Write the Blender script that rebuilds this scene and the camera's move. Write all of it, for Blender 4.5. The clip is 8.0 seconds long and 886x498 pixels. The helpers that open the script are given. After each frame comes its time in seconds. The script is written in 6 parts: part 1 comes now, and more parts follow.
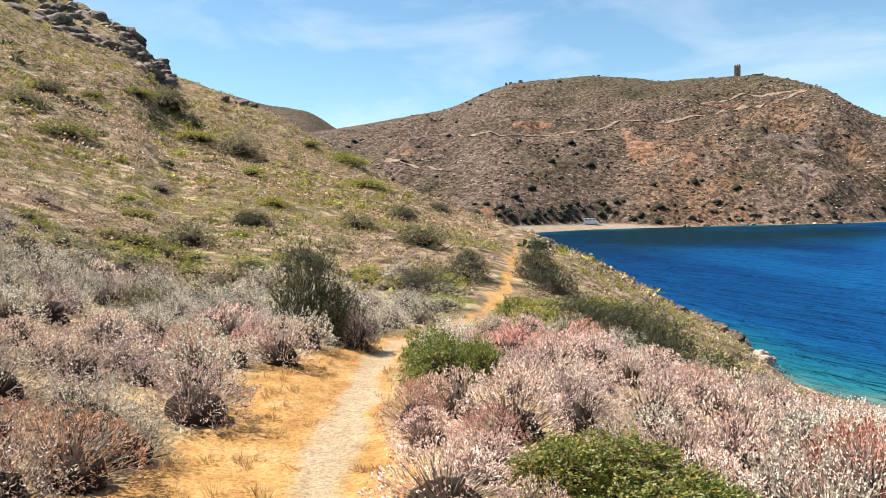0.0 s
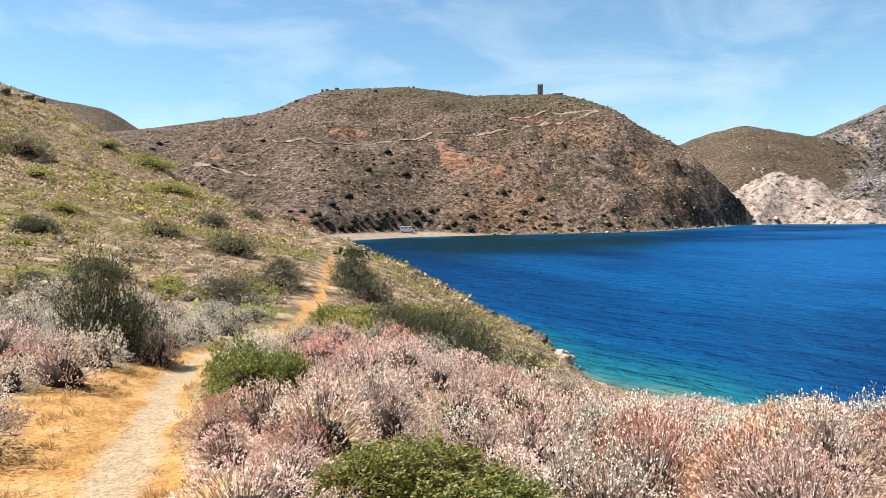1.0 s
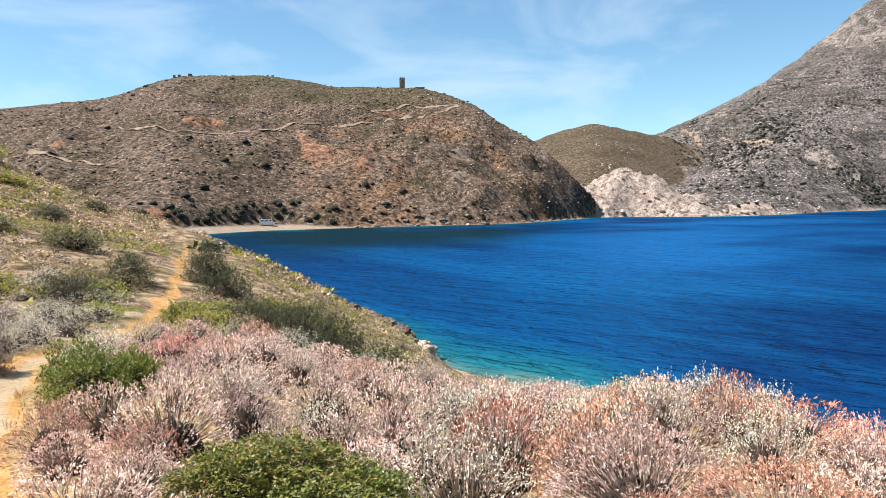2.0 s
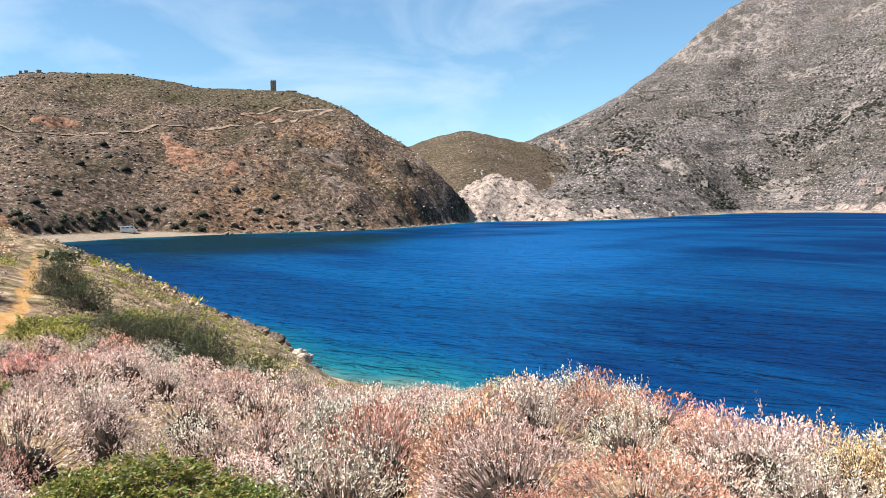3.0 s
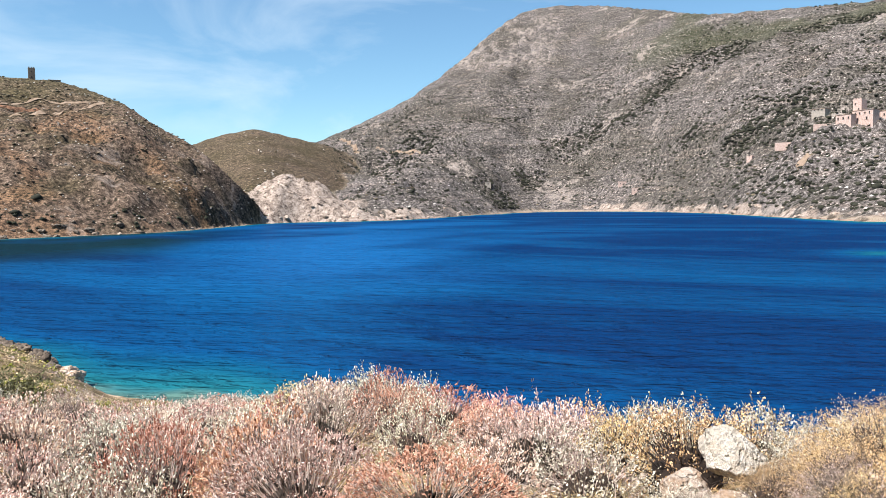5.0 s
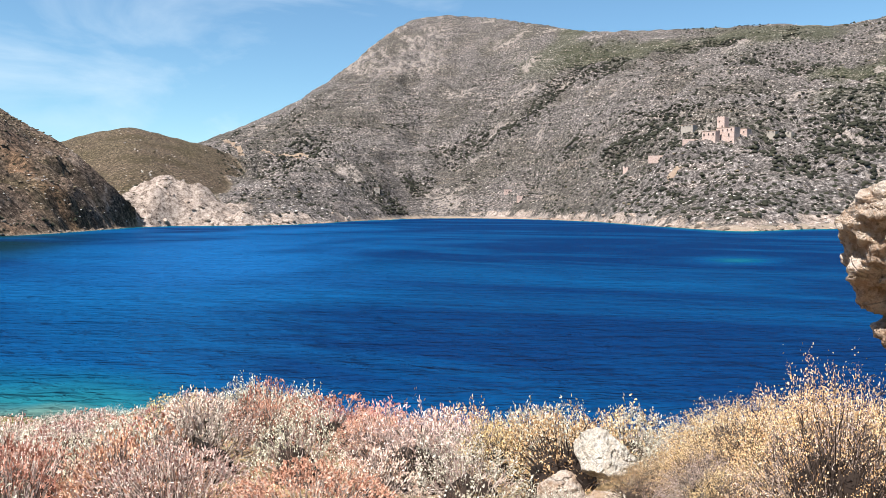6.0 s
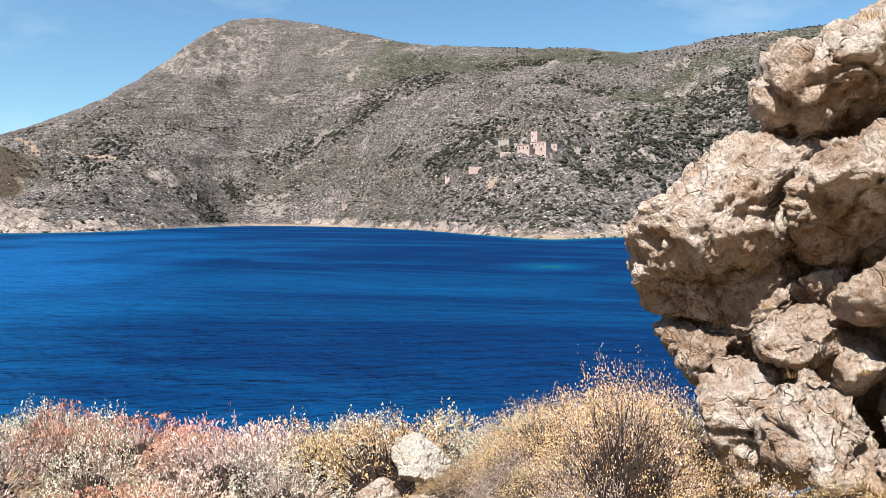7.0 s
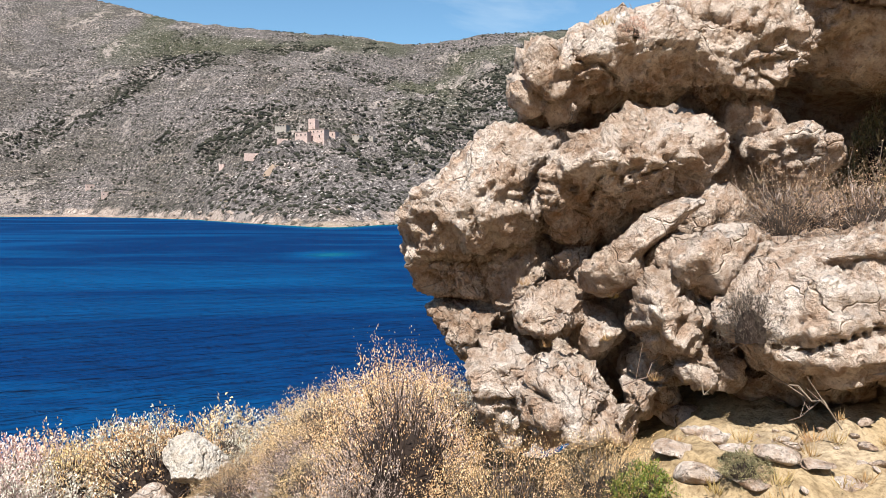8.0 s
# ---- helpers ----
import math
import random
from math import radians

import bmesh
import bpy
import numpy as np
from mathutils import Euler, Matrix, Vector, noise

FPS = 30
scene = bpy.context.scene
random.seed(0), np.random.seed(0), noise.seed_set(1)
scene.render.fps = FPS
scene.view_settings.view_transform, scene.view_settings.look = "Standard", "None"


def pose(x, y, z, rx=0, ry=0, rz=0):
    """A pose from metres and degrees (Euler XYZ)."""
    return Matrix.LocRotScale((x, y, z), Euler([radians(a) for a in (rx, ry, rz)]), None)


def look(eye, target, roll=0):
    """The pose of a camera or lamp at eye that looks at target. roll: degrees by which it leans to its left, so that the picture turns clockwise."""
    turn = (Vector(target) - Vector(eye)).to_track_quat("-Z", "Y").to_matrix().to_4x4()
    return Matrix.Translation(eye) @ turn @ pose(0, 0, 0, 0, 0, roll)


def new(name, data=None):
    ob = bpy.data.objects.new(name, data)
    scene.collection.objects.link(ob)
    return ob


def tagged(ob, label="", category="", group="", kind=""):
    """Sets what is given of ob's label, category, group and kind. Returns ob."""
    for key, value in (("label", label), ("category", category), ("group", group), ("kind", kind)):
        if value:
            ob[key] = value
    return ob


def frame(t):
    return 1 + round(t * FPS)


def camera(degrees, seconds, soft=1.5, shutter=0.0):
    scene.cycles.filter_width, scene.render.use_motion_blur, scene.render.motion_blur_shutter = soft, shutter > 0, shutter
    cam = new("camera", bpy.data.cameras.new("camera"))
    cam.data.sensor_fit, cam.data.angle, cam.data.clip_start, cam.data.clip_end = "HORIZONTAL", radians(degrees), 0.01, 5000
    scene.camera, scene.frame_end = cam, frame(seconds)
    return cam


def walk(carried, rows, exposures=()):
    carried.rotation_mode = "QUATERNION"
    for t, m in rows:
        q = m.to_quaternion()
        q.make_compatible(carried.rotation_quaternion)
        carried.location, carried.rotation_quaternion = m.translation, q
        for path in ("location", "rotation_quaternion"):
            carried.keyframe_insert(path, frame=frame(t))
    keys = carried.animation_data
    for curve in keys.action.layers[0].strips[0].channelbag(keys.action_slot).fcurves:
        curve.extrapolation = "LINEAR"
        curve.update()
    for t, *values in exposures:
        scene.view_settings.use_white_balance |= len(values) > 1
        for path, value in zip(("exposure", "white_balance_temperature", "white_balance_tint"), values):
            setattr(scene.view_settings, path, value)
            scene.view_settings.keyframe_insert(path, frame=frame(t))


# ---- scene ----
# ======================= camera =======================
cam = camera(62.91, 8.0, soft=0.6)
PATH = [
    (0.0, 0.000, 0.000, 8.500, -3.22, 1.38, 0.00),
    (0.5, 0.045, 0.013, 8.505, -2.65, 1.08, -8.39),
    (1.0, 0.085, 0.042, 8.490, -2.88, 0.87, -14.37),
    (1.5, 0.118, 0.051, 8.481, -3.38, 0.74, -19.76),
    (3.0, 0.122, 0.010, 8.498, -3.32, 0.85, -34.99),
    (3.5, 0.135, 0.011, 8.498, -3.03, 0.94, -39.07),
    (4.0, 0.153, 0.013, 8.503, -2.96, 1.11, -43.21),
    (5.5, 0.207, 0.012, 8.503, -3.60, 0.73, -55.34),
    (6.0, 0.227, 0.002, 8.516, -3.19, 0.25, -59.98),
    (6.5, 0.234, -0.011, 8.531, -2.65, -0.09, -66.01),
    (7.0, 0.252, -0.034, 8.517, -2.56, -0.20, -73.73),
    (7.5, 0.269, -0.036, 8.514, -3.03, -0.03, -82.15),
    (8.0, 0.253, -0.054, 8.508, -3.50, 0.13, -91.00),
]
walk(cam, [(t, pose(x, y, z, 90 + pitch, roll, yaw)) for t, x, y, z, pitch, roll, yaw in PATH],
     exposures=[(0.0, 1.28, 6800, 13), (1.5, 1.24, 6600, 12), (3.5, 1.26, 6450, 12), (6.0, 1.18, 6440, 11), (8.0, 1.10, 6400, 11)])

# ======================= world and sun =======================
SUN_AZ, SUN_EL = -72.0, 57.0          # degrees clockwise from +y, degrees above the horizon
world = bpy.data.worlds.new("sky")
scene.world = world
world.use_nodes = True
wt = world.node_tree
wt.nodes.clear()
w_out = wt.nodes.new("ShaderNodeOutputWorld")
w_bg = wt.nodes.new("ShaderNodeBackground")
w_sky = wt.nodes.new("ShaderNodeTexSky")
w_sky.sky_type = "NISHITA"
w_sky.sun_disc = False
w_sky.sun_elevation = radians(SUN_EL)
w_sky.sun_rotation = radians(SUN_AZ)
w_sky.altitude = 0
w_sky.air_density, w_sky.dust_density, w_sky.ozone_density = 1.0, 0.1, 1.6
w_bg.inputs["Strength"].default_value = 0.062
# thin high cloud all over the sky
w_tc = wt.nodes.new("ShaderNodeTexCoord")
w_map = wt.nodes.new("ShaderNodeMapping")
w_map.inputs["Scale"].default_value = (1.3, 1.3, 4.2)
w_map.inputs["Rotation"].default_value = (0.25, 0.1, 0.6)
w_n = wt.nodes.new("ShaderNodeTexNoise")
w_n.inputs["Scale"].default_value = 2.1
w_n.inputs["Detail"].default_value = 7
w_n.inputs["Roughness"].default_value = 0.55
w_n.inputs["Distortion"].default_value = 0.5
w_r = wt.nodes.new("ShaderNodeMapRange")
w_r.inputs["From Min"].default_value = 0.49
w_r.inputs["From Max"].default_value = 0.78
w_r.inputs["To Max"].default_value = 0.62
w_mix = wt.nodes.new("ShaderNodeMix")
w_mix.data_type = "RGBA"
w_mix.inputs["B"].default_value = (6.6, 7.6, 8.2, 1)
wt.links.new(w_tc.outputs["Generated"], w_map.inputs["Vector"])
wt.links.new(w_map.outputs["Vector"], w_n.inputs["Vector"])
wt.links.new(w_n.outputs["Fac"], w_r.inputs["Value"])
wt.links.new(w_r.outputs["Result"], w_mix.inputs["Factor"])
w_hue = wt.nodes.new("ShaderNodeMix")
w_hue.data_type, w_hue.blend_type = "RGBA", "MULTIPLY"
w_hue.inputs["Factor"].default_value = 1.0
w_hue.inputs["B"].default_value = (0.82, 1.07, 1.12, 1)
wt.links.new(w_sky.outputs["Color"], w_hue.inputs["A"])
wt.links.new(w_hue.outputs["Result"], w_mix.inputs["A"])
wt.links.new(w_mix.outputs["Result"], w_bg.inputs["Color"])
wt.links.new(w_bg.outputs["Background"], w_out.inputs["Surface"])

sun_data = bpy.data.lights.new("sun", "SUN")
sun_data.energy, sun_data.angle, sun_data.color = 5.0, radians(0.53), (1.0, 0.965, 0.91)
sun = new("sun", sun_data)
_s = Vector((math.sin(radians(SUN_AZ)) * math.cos(radians(SUN_EL)), math.cos(radians(SUN_AZ)) * math.cos(radians(SUN_EL)), math.sin(radians(SUN_EL))))
sun.matrix_world = look(_s * 100, (0, 0, 0))

# ======================= materials =======================
def node(nt, kind, **inputs):
    n = nt.nodes.new(kind)
    for k, v in inputs.items():
        n.inputs[k.replace("_", " ")].default_value = v
    return n


def base_mat(name, rough=0.85, spec=0.25):
    m = bpy.data.materials.new(name)
    m.use_nodes = True
    nt = m.node_tree
    b = nt.nodes["Principled BSDF"]
    b.inputs["Roughness"].default_value = rough
    b.inputs["Specular IOR Level"].default_value = spec
    return m, nt, b


def ramp(nt, stops, fac=None):
    r = nt.nodes.new("ShaderNodeValToRGB")
    el = r.color_ramp.elements
    while len(el) < len(stops):
        el.new(0.5)
    for e, (p, c) in zip(el, stops):
        e.position, e.color = p, (*c, 1)
    if fac is not None:
        nt.links.new(fac, r.inputs["Fac"])
    return r.outputs["Color"]


def noise_fac(nt, scale, detail=4, rough=0.6, vec=None, dist=0.0):
    n = node(nt, "ShaderNodeTexNoise", Scale=scale, Detail=detail, Roughness=rough, Distortion=dist)
    if vec is None:
        vec = nt.nodes.new("ShaderNodeTexCoord").outputs["Object"]
    nt.links.new(vec, n.inputs["Vector"])
    return n.outputs["Fac"]


def mix(nt, fac, a, b, kind="MIX"):
    m = nt.nodes.new("ShaderNodeMix")
    m.data_type, m.blend_type = "RGBA", kind
    for sock, v in (("Factor", fac), ("A", a), ("B", b)):
        if hasattr(v, "is_output"):
            nt.links.new(v, m.inputs[sock])
        elif isinstance(v, tuple):
            m.inputs[sock].default_value = (*v, 1)
        else:
            m.inputs[sock].default_value = v
    return m.outputs["Result"]


def rng(nt, fac, lo, hi, to_lo=0.0, to_hi=1.0):
    m = node(nt, "ShaderNodeMapRange", From_Min=lo, From_Max=hi, To_Min=to_lo, To_Max=to_hi)
    nt.links.new(fac, m.inputs["Value"])
    return m.outputs["Result"]


def attr(nt, name):
    a = nt.nodes.new("ShaderNodeAttribute")
    a.attribute_name = name
    return a.outputs["Fac"]


def bump(nt, b, height, strength=0.5, distance=0.05):
    n = node(nt, "ShaderNodeBump", Strength=strength, Distance=distance)
    nt.links.new(height, n.inputs["Height"])
    nt.links.new(n.outputs["Normal"], b.inputs["Normal"])


def times(nt, a, b, op="MULTIPLY"):
    m = nt.nodes.new("ShaderNodeMath")
    m.operation = op
    for i, v in enumerate((a, b)):
        if hasattr(v, "is_output"):
            nt.links.new(v, m.inputs[i])
        else:
            m.inputs[i].default_value = v
    return m.outputs["Value"]


# --- ground: near soil, hillside, far hills, rock and bare sand by masks of the land itself
M_GROUND, nt, b = base_mat("ground_dry_hillside", 0.95, 0.1)
geo = nt.nodes.new("ShaderNodeNewGeometry").outputs["Position"]
n_big = noise_fac(nt, 0.035, 5, 0.6, geo)
n_mid = noise_fac(nt, 0.35, 5, 0.65, geo)
n_fine = noise_fac(nt, 2.2, 5, 0.7, geo)
n_grain = noise_fac(nt, 28, 4, 0.7, geo)
near_soil = ramp(nt, [(0.3, (0.228, 0.154, 0.074)), (0.5, (0.322, 0.228, 0.114)), (0.7, (0.389, 0.302, 0.174))], n_fine)
n_turf = noise_fac(nt, 1.3, 8, 0.8, geo)
hill_grass = ramp(nt, [(0.40, (0.05, 0.034, 0.02)), (0.48, (0.15, 0.10, 0.062)), (0.56, (0.29, 0.205, 0.13)), (0.66, (0.44, 0.34, 0.24))], n_turf)
hill_green = ramp(nt, [(0.38, (0.037, 0.034, 0.013)), (0.5, (0.134, 0.117, 0.044)), (0.62, (0.255, 0.214, 0.101))], n_turf)


def dots(scale, size, share, soft=0.12):
    """Round spots, one in a cell at most; share: how many cells carry one, from 0 to 1."""
    v = nt.nodes.new("ShaderNodeTexVoronoi")
    v.inputs["Scale"].default_value = scale
    nt.links.new(geo, v.inputs["Vector"])
    on = times(nt, v.outputs["Color"], share, "LESS_THAN")
    return times(nt, rng(nt, v.outputs["Distance"], size - soft, size + soft, 1.0, 0.0), on)


hill_a = mix(nt, times(nt, rng(nt, n_mid, 0.42, 0.56), rng(nt, noise_fac(nt, 0.07, 3, 0.5, geo), 0.38, 0.6, 0.25, 1.0)), hill_grass, hill_green)
hill_a = mix(nt, dots(1.0, 0.36, rng(nt, n_mid, 0.3, 0.7, 0.35, 0.8), 0.14), hill_a, ramp(nt, [(0.4, (0.17, 0.115, 0.07)), (0.5, (0.34, 0.25, 0.165)), (0.62, (0.50, 0.40, 0.29))], n_turf))
hill_a = mix(nt, dots(0.75, 0.34, rng(nt, noise_fac(nt, 0.1, 4, 0.6, geo), 0.44, 0.62, 0.02, 0.8), 0.12), hill_a, ramp(nt, [(0.4, (0.055, 0.062, 0.014)), (0.6, (0.21, 0.20, 0.06))], n_turf))
hill_a = mix(nt, dots(0.6, 0.24, rng(nt, n_big, 0.3, 0.7, 0.05, 0.3), 0.08), hill_a, (0.045, 0.034, 0.020))
n_far = noise_fac(nt, 0.5, 9, 0.85, geo)
n_wide = noise_fac(nt, 0.012, 4, 0.6, geo)
ledge_map = nt.nodes.new("ShaderNodeMapping")
ledge_map.inputs["Scale"].default_value = (0.016, 0.016, 0.30)
nt.links.new(geo, ledge_map.inputs["Vector"])
n_ledge = noise_fac(nt, 1.0, 5, 0.65, ledge_map.outputs["Vector"], 0.6)
far_b = ramp(nt, [(0.40, (0.016, 0.012, 0.009)), (0.47, (0.062, 0.044, 0.032)), (0.54, (0.14, 0.098, 0.072)), (0.63, (0.33, 0.245, 0.188))], n_far)
far_b = mix(nt, rng(nt, n_big, 0.46, 0.62, 0.0, 0.7), far_b, mix(nt, 1.0, far_b, (0.5, 0.56, 0.40), "MULTIPLY"))
far_b = mix(nt, times(nt, attr(nt, "orange"), rng(nt, n_far, 0.42, 0.58, 0.0, 0.6)), far_b, ramp(nt, [(0.42, (0.10, 0.045, 0.02)), (0.6, (0.34, 0.19, 0.105))], n_far))
far_b = mix(nt, attr(nt, "moor"), far_b, ramp(nt, [(0.40, (0.018, 0.016, 0.007)), (0.5, (0.065, 0.052, 0.027)), (0.62, (0.17, 0.135, 0.08))], n_far))
far_b = mix(nt, dots(0.55, 0.33, rng(nt, n_mid, 0.3, 0.7, 0.25, 0.75), 0.08), far_b, (0.022, 0.020, 0.012))
far_b = mix(nt, dots(0.8, 0.25, rng(nt, n_big, 0.3, 0.7, 0.4, 0.1), 0.06), far_b, (0.33, 0.26, 0.20))
far_d = ramp(nt, [(0.40, (0.014, 0.0125, 0.012)), (0.47, (0.060, 0.052, 0.048)), (0.54, (0.150, 0.131, 0.122)), (0.63, (0.42, 0.375, 0.355))], n_far)
far_d = mix(nt, rng(nt, n_wide, 0.46, 0.58, 0.0, 0.6), far_d, mix(nt, 1.0, far_d, (0.55, 0.55, 0.47), "MULTIPLY"))
far_d = mix(nt, rng(nt, n_ledge, 0.54, 0.60, 0.0, 0.55), far_d, mix(nt, 1.0, far_d, (1.55, 1.45, 1.38), "MULTIPLY"))
far_d = mix(nt, rng(nt, n_ledge, 0.44, 0.40, 0.0, 0.5), far_d, mix(nt, 1.0, far_d, (0.5, 0.5, 0.47), "MULTIPLY"))
far_d = mix(nt, times(nt, attr(nt, "meadow"), rng(nt, n_far, 0.6, 0.45, 0.2, 0.8)), far_d, ramp(nt, [(0.4, (0.014, 0.019, 0.007)), (0.6, (0.062, 0.068, 0.028))], n_far))
far_d = mix(nt, dots(0.42, 0.24, rng(nt, n_ledge, 0.4, 0.65, 0.05, 0.5), 0.05), far_d, (0.42, 0.36, 0.32))
far_d = mix(nt, dots(0.27, 0.32, rng(nt, n_big, 0.34, 0.66, 0.2, 0.8), 0.06), far_d, (0.017, 0.019, 0.011))
far_d = mix(nt, dots(0.6, 0.30, rng(nt, n_mid, 0.3, 0.7, 0.15, 0.5), 0.08), far_d, (0.026, 0.025, 0.017))
rock = ramp(nt, [(0.3, (0.075, 0.062, 0.054)), (0.5, (0.24, 0.202, 0.178)), (0.68, (0.38, 0.33, 0.295))], noise_fac(nt, 0.9, 7, 0.75, geo))
pink = ramp(nt, [(0.40, (0.03, 0.023, 0.02)), (0.455, (0.15, 0.115, 0.095)), (0.52, (0.31, 0.25, 0.21)), (0.62, (0.47, 0.40, 0.345))], noise_fac(nt, 0.3, 9, 0.88, geo))
sand = ramp(nt, [(0.34, (0.27, 0.138, 0.047)), (0.5, (0.40, 0.222, 0.076)), (0.66, (0.45, 0.285, 0.13))], n_fine)
tread = ramp(nt, [(0.3, (0.295, 0.221, 0.127)), (0.6, (0.369, 0.288, 0.188))], n_fine)
beach = ramp(nt, [(0.3, (0.214, 0.168, 0.121)), (0.7, (0.322, 0.261, 0.201))], n_mid)
c = mix(nt, attr(nt, "hill"), near_soil, hill_a)
c = mix(nt, attr(nt, "far_b"), c, far_b)
c = mix(nt, attr(nt, "far_d"), c, far_d)
c = mix(nt, rng(nt, times(nt, attr(nt, "rock"), rng(nt, noise_fac(nt, 0.16, 9, 0.78, geo), 0.36, 0.64, 0.0, 1.6)), 0.42, 0.6), c, rock)
c = mix(nt, rng(nt, times(nt, attr(nt, "pink"), rng(nt, n_mid, 0.25, 0.75, 0.6, 1.4)), 0.35, 0.6), c, pink)
c = mix(nt, attr(nt, "beach"), c, beach)
c = mix(nt, rng(nt, times(nt, attr(nt, "sand"), rng(nt, n_fine, 0.3, 0.7, 0.7, 1.3)), 0.35, 0.65), c, sand)
c = mix(nt, rng(nt, times(nt, attr(nt, "tread"), rng(nt, n_fine, 0.3, 0.7, 0.8, 1.25)), 0.3, 0.8), c, tread)
c = mix(nt, 0.8, c, ramp(nt, [(0.34, (0.45, 0.42, 0.40)), (0.55, (1.0, 1.0, 1.0))], n_grain), "MULTIPLY")
c = mix(nt, 0.6, c, ramp(nt, [(0.36, (0.5, 0.46, 0.42)), (0.5, (1.0, 1.0, 1.0))], noise_fac(nt, 110, 3, 0.7, geo)), "MULTIPLY")
nt.links.new(c, b.inputs["Base Color"])
bump(nt, b, times(nt, times(nt, n_grain, 0.15), times(nt, n_fine, 1.0), "ADD"), 0.6, 0.12)

# --- sea: colour by the depth of the water over its bed, small wind waves
M_SEA, nt, b = base_mat("sea_water", 0.5, 0.0)
geo = nt.nodes.new("ShaderNodeNewGeometry").outputs["Position"]
mp = nt.nodes.new("ShaderNodeMapping")
mp.vector_type = "TEXTURE"
mp.inputs["Scale"].default_value = (2.6, 1.0, 1.0)
mp.inputs["Rotation"].default_value = (0, 0, radians(-60))
nt.links.new(geo, mp.inputs["Vector"])
dep = times(nt, attr(nt, "depth"), rng(nt, noise_fac(nt, 0.06, 4, 0.6, geo), 0.3, 0.7, -0.12, 0.12), "ADD")
c = ramp(nt, [(0.0, (0.067, 0.134, 0.114)), (0.10, (0.0067, 0.101, 0.127)), (0.36, (0.0007, 0.057, 0.117)), (0.6, (0.0001, 0.042, 0.128)), (1.0, (0.0001, 0.0175, 0.072))], dep)
streak = nt.nodes.new("ShaderNodeMapping")
streak.inputs["Scale"].default_value = (1.0, 0.3, 1.0)
streak.inputs["Rotation"].default_value = (0, 0, radians(-35))
nt.links.new(geo, streak.inputs["Vector"])
# lighter blue streaks paint the glitter of ruffled water into the colour
c = mix(nt, times(nt, rng(nt, noise_fac(nt, 0.03, 4, 0.6, streak.outputs["Vector"], 0.8), 0.48, 0.64), rng(nt, dep, 0.3, 0.8, 0.0, 0.55)), c, (0.001, 0.066, 0.18))
gloss = nt.nodes.new("ShaderNodeBsdfGlossy")
gloss.inputs["Roughness"].default_value = 0.2
gloss.inputs["Color"].default_value = (0.75, 0.9, 1.0, 1)
sheen = node(nt, "ShaderNodeMixShader", Fac=0.05)
nt.links.new(b.outputs["BSDF"], sheen.inputs[1])
nt.links.new(gloss.outputs["BSDF"], sheen.inputs[2])
nt.links.new(sheen.outputs["Shader"], nt.nodes["Material Output"].inputs["Surface"])
wav = times(nt, noise_fac(nt, 1.3, 3, 0.6, mp.outputs["Vector"], 0.6), times(nt, noise_fac(nt, 0.42, 3, 0.5, mp.outputs["Vector"]), 2.2), "ADD")
# lighter blue patch: sheen of wind-ruffled water, put into the colour
c = mix(nt, attr(nt, "wind"), c, (0.004, 0.072, 0.21))
# dark teal painted in for the tower hill's reflection
c = mix(nt, attr(nt, "hill_reflection"), c, (0.002, 0.015, 0.020))
nt.links.new(c, b.inputs["Base Color"])
bump(nt, b, wav, 1.0, 1.0)
soft_waves = node(nt, "ShaderNodeBump", Strength=0.22, Distance=1.0)
nt.links.new(wav, soft_waves.inputs["Height"])
nt.links.new(soft_waves.outputs["Normal"], gloss.inputs["Normal"])


# ======================= the land =======================
def lattice(ix, iy, seed):
    h = (ix.astype(np.int64) * 374761393 + iy.astype(np.int64) * 668265263 + seed * 974711) & 0xFFFFFFFF
    h = ((h ^ (h >> 13)) * 1274126177) & 0xFFFFFFFF
    return ((h ^ (h >> 16)) & 0xFFFF) / 65535.0


def vnoise(x, y, seed=0):
    """Smooth value noise of arrays, -1 to 1."""
    x, y = np.asarray(x, float), np.asarray(y, float)
    ix, iy = np.floor(x), np.floor(y)
    fx, fy = x - ix, y - iy
    fx, fy = fx * fx * (3 - 2 * fx), fy * fy * (3 - 2 * fy)
    a, b_ = lattice(ix, iy, seed), lattice(ix + 1, iy, seed)
    c_, d_ = lattice(ix, iy + 1, seed), lattice(ix + 1, iy + 1, seed)
    return 2 * (a + (b_ - a) * fx + (c_ - a) * fy + (a - b_ - c_ + d_) * fx * fy) - 1


def fbm(x, y, seed=0, octaves=5, gain=0.5):
    total, amp = 0.0, 1.0
    for k in range(octaves):
        total = total + amp * vnoise(x * 2 ** k + 17.3 * k, y * 2 ** k - 9.1 * k, seed + k)
        amp *= gain
    return total


def smooth(v, lo, hi):
    t = np.clip((v - lo) / (hi - lo), 0, 1)
    return t * t * (3 - 2 * t)


def table(rows, soft=0.0):
    """Values between the rows; soft: degrees over which the bends are rounded."""
    cols = np.array(rows, float).T
    if not soft:
        return lambda az, k=1: np.interp(az, cols[0], cols[k])
    fine = np.arange(-200, 200, 0.1)
    w = np.exp(-0.5 * (np.arange(-30, 30.5, 0.1) / soft) ** 2)
    eased = [np.convolve(np.interp(fine, cols[0], c, period=360), w / w.sum(), "same") for c in cols[1:]]
    return lambda az, k=1: np.interp(az, fine, eased[k - 1])


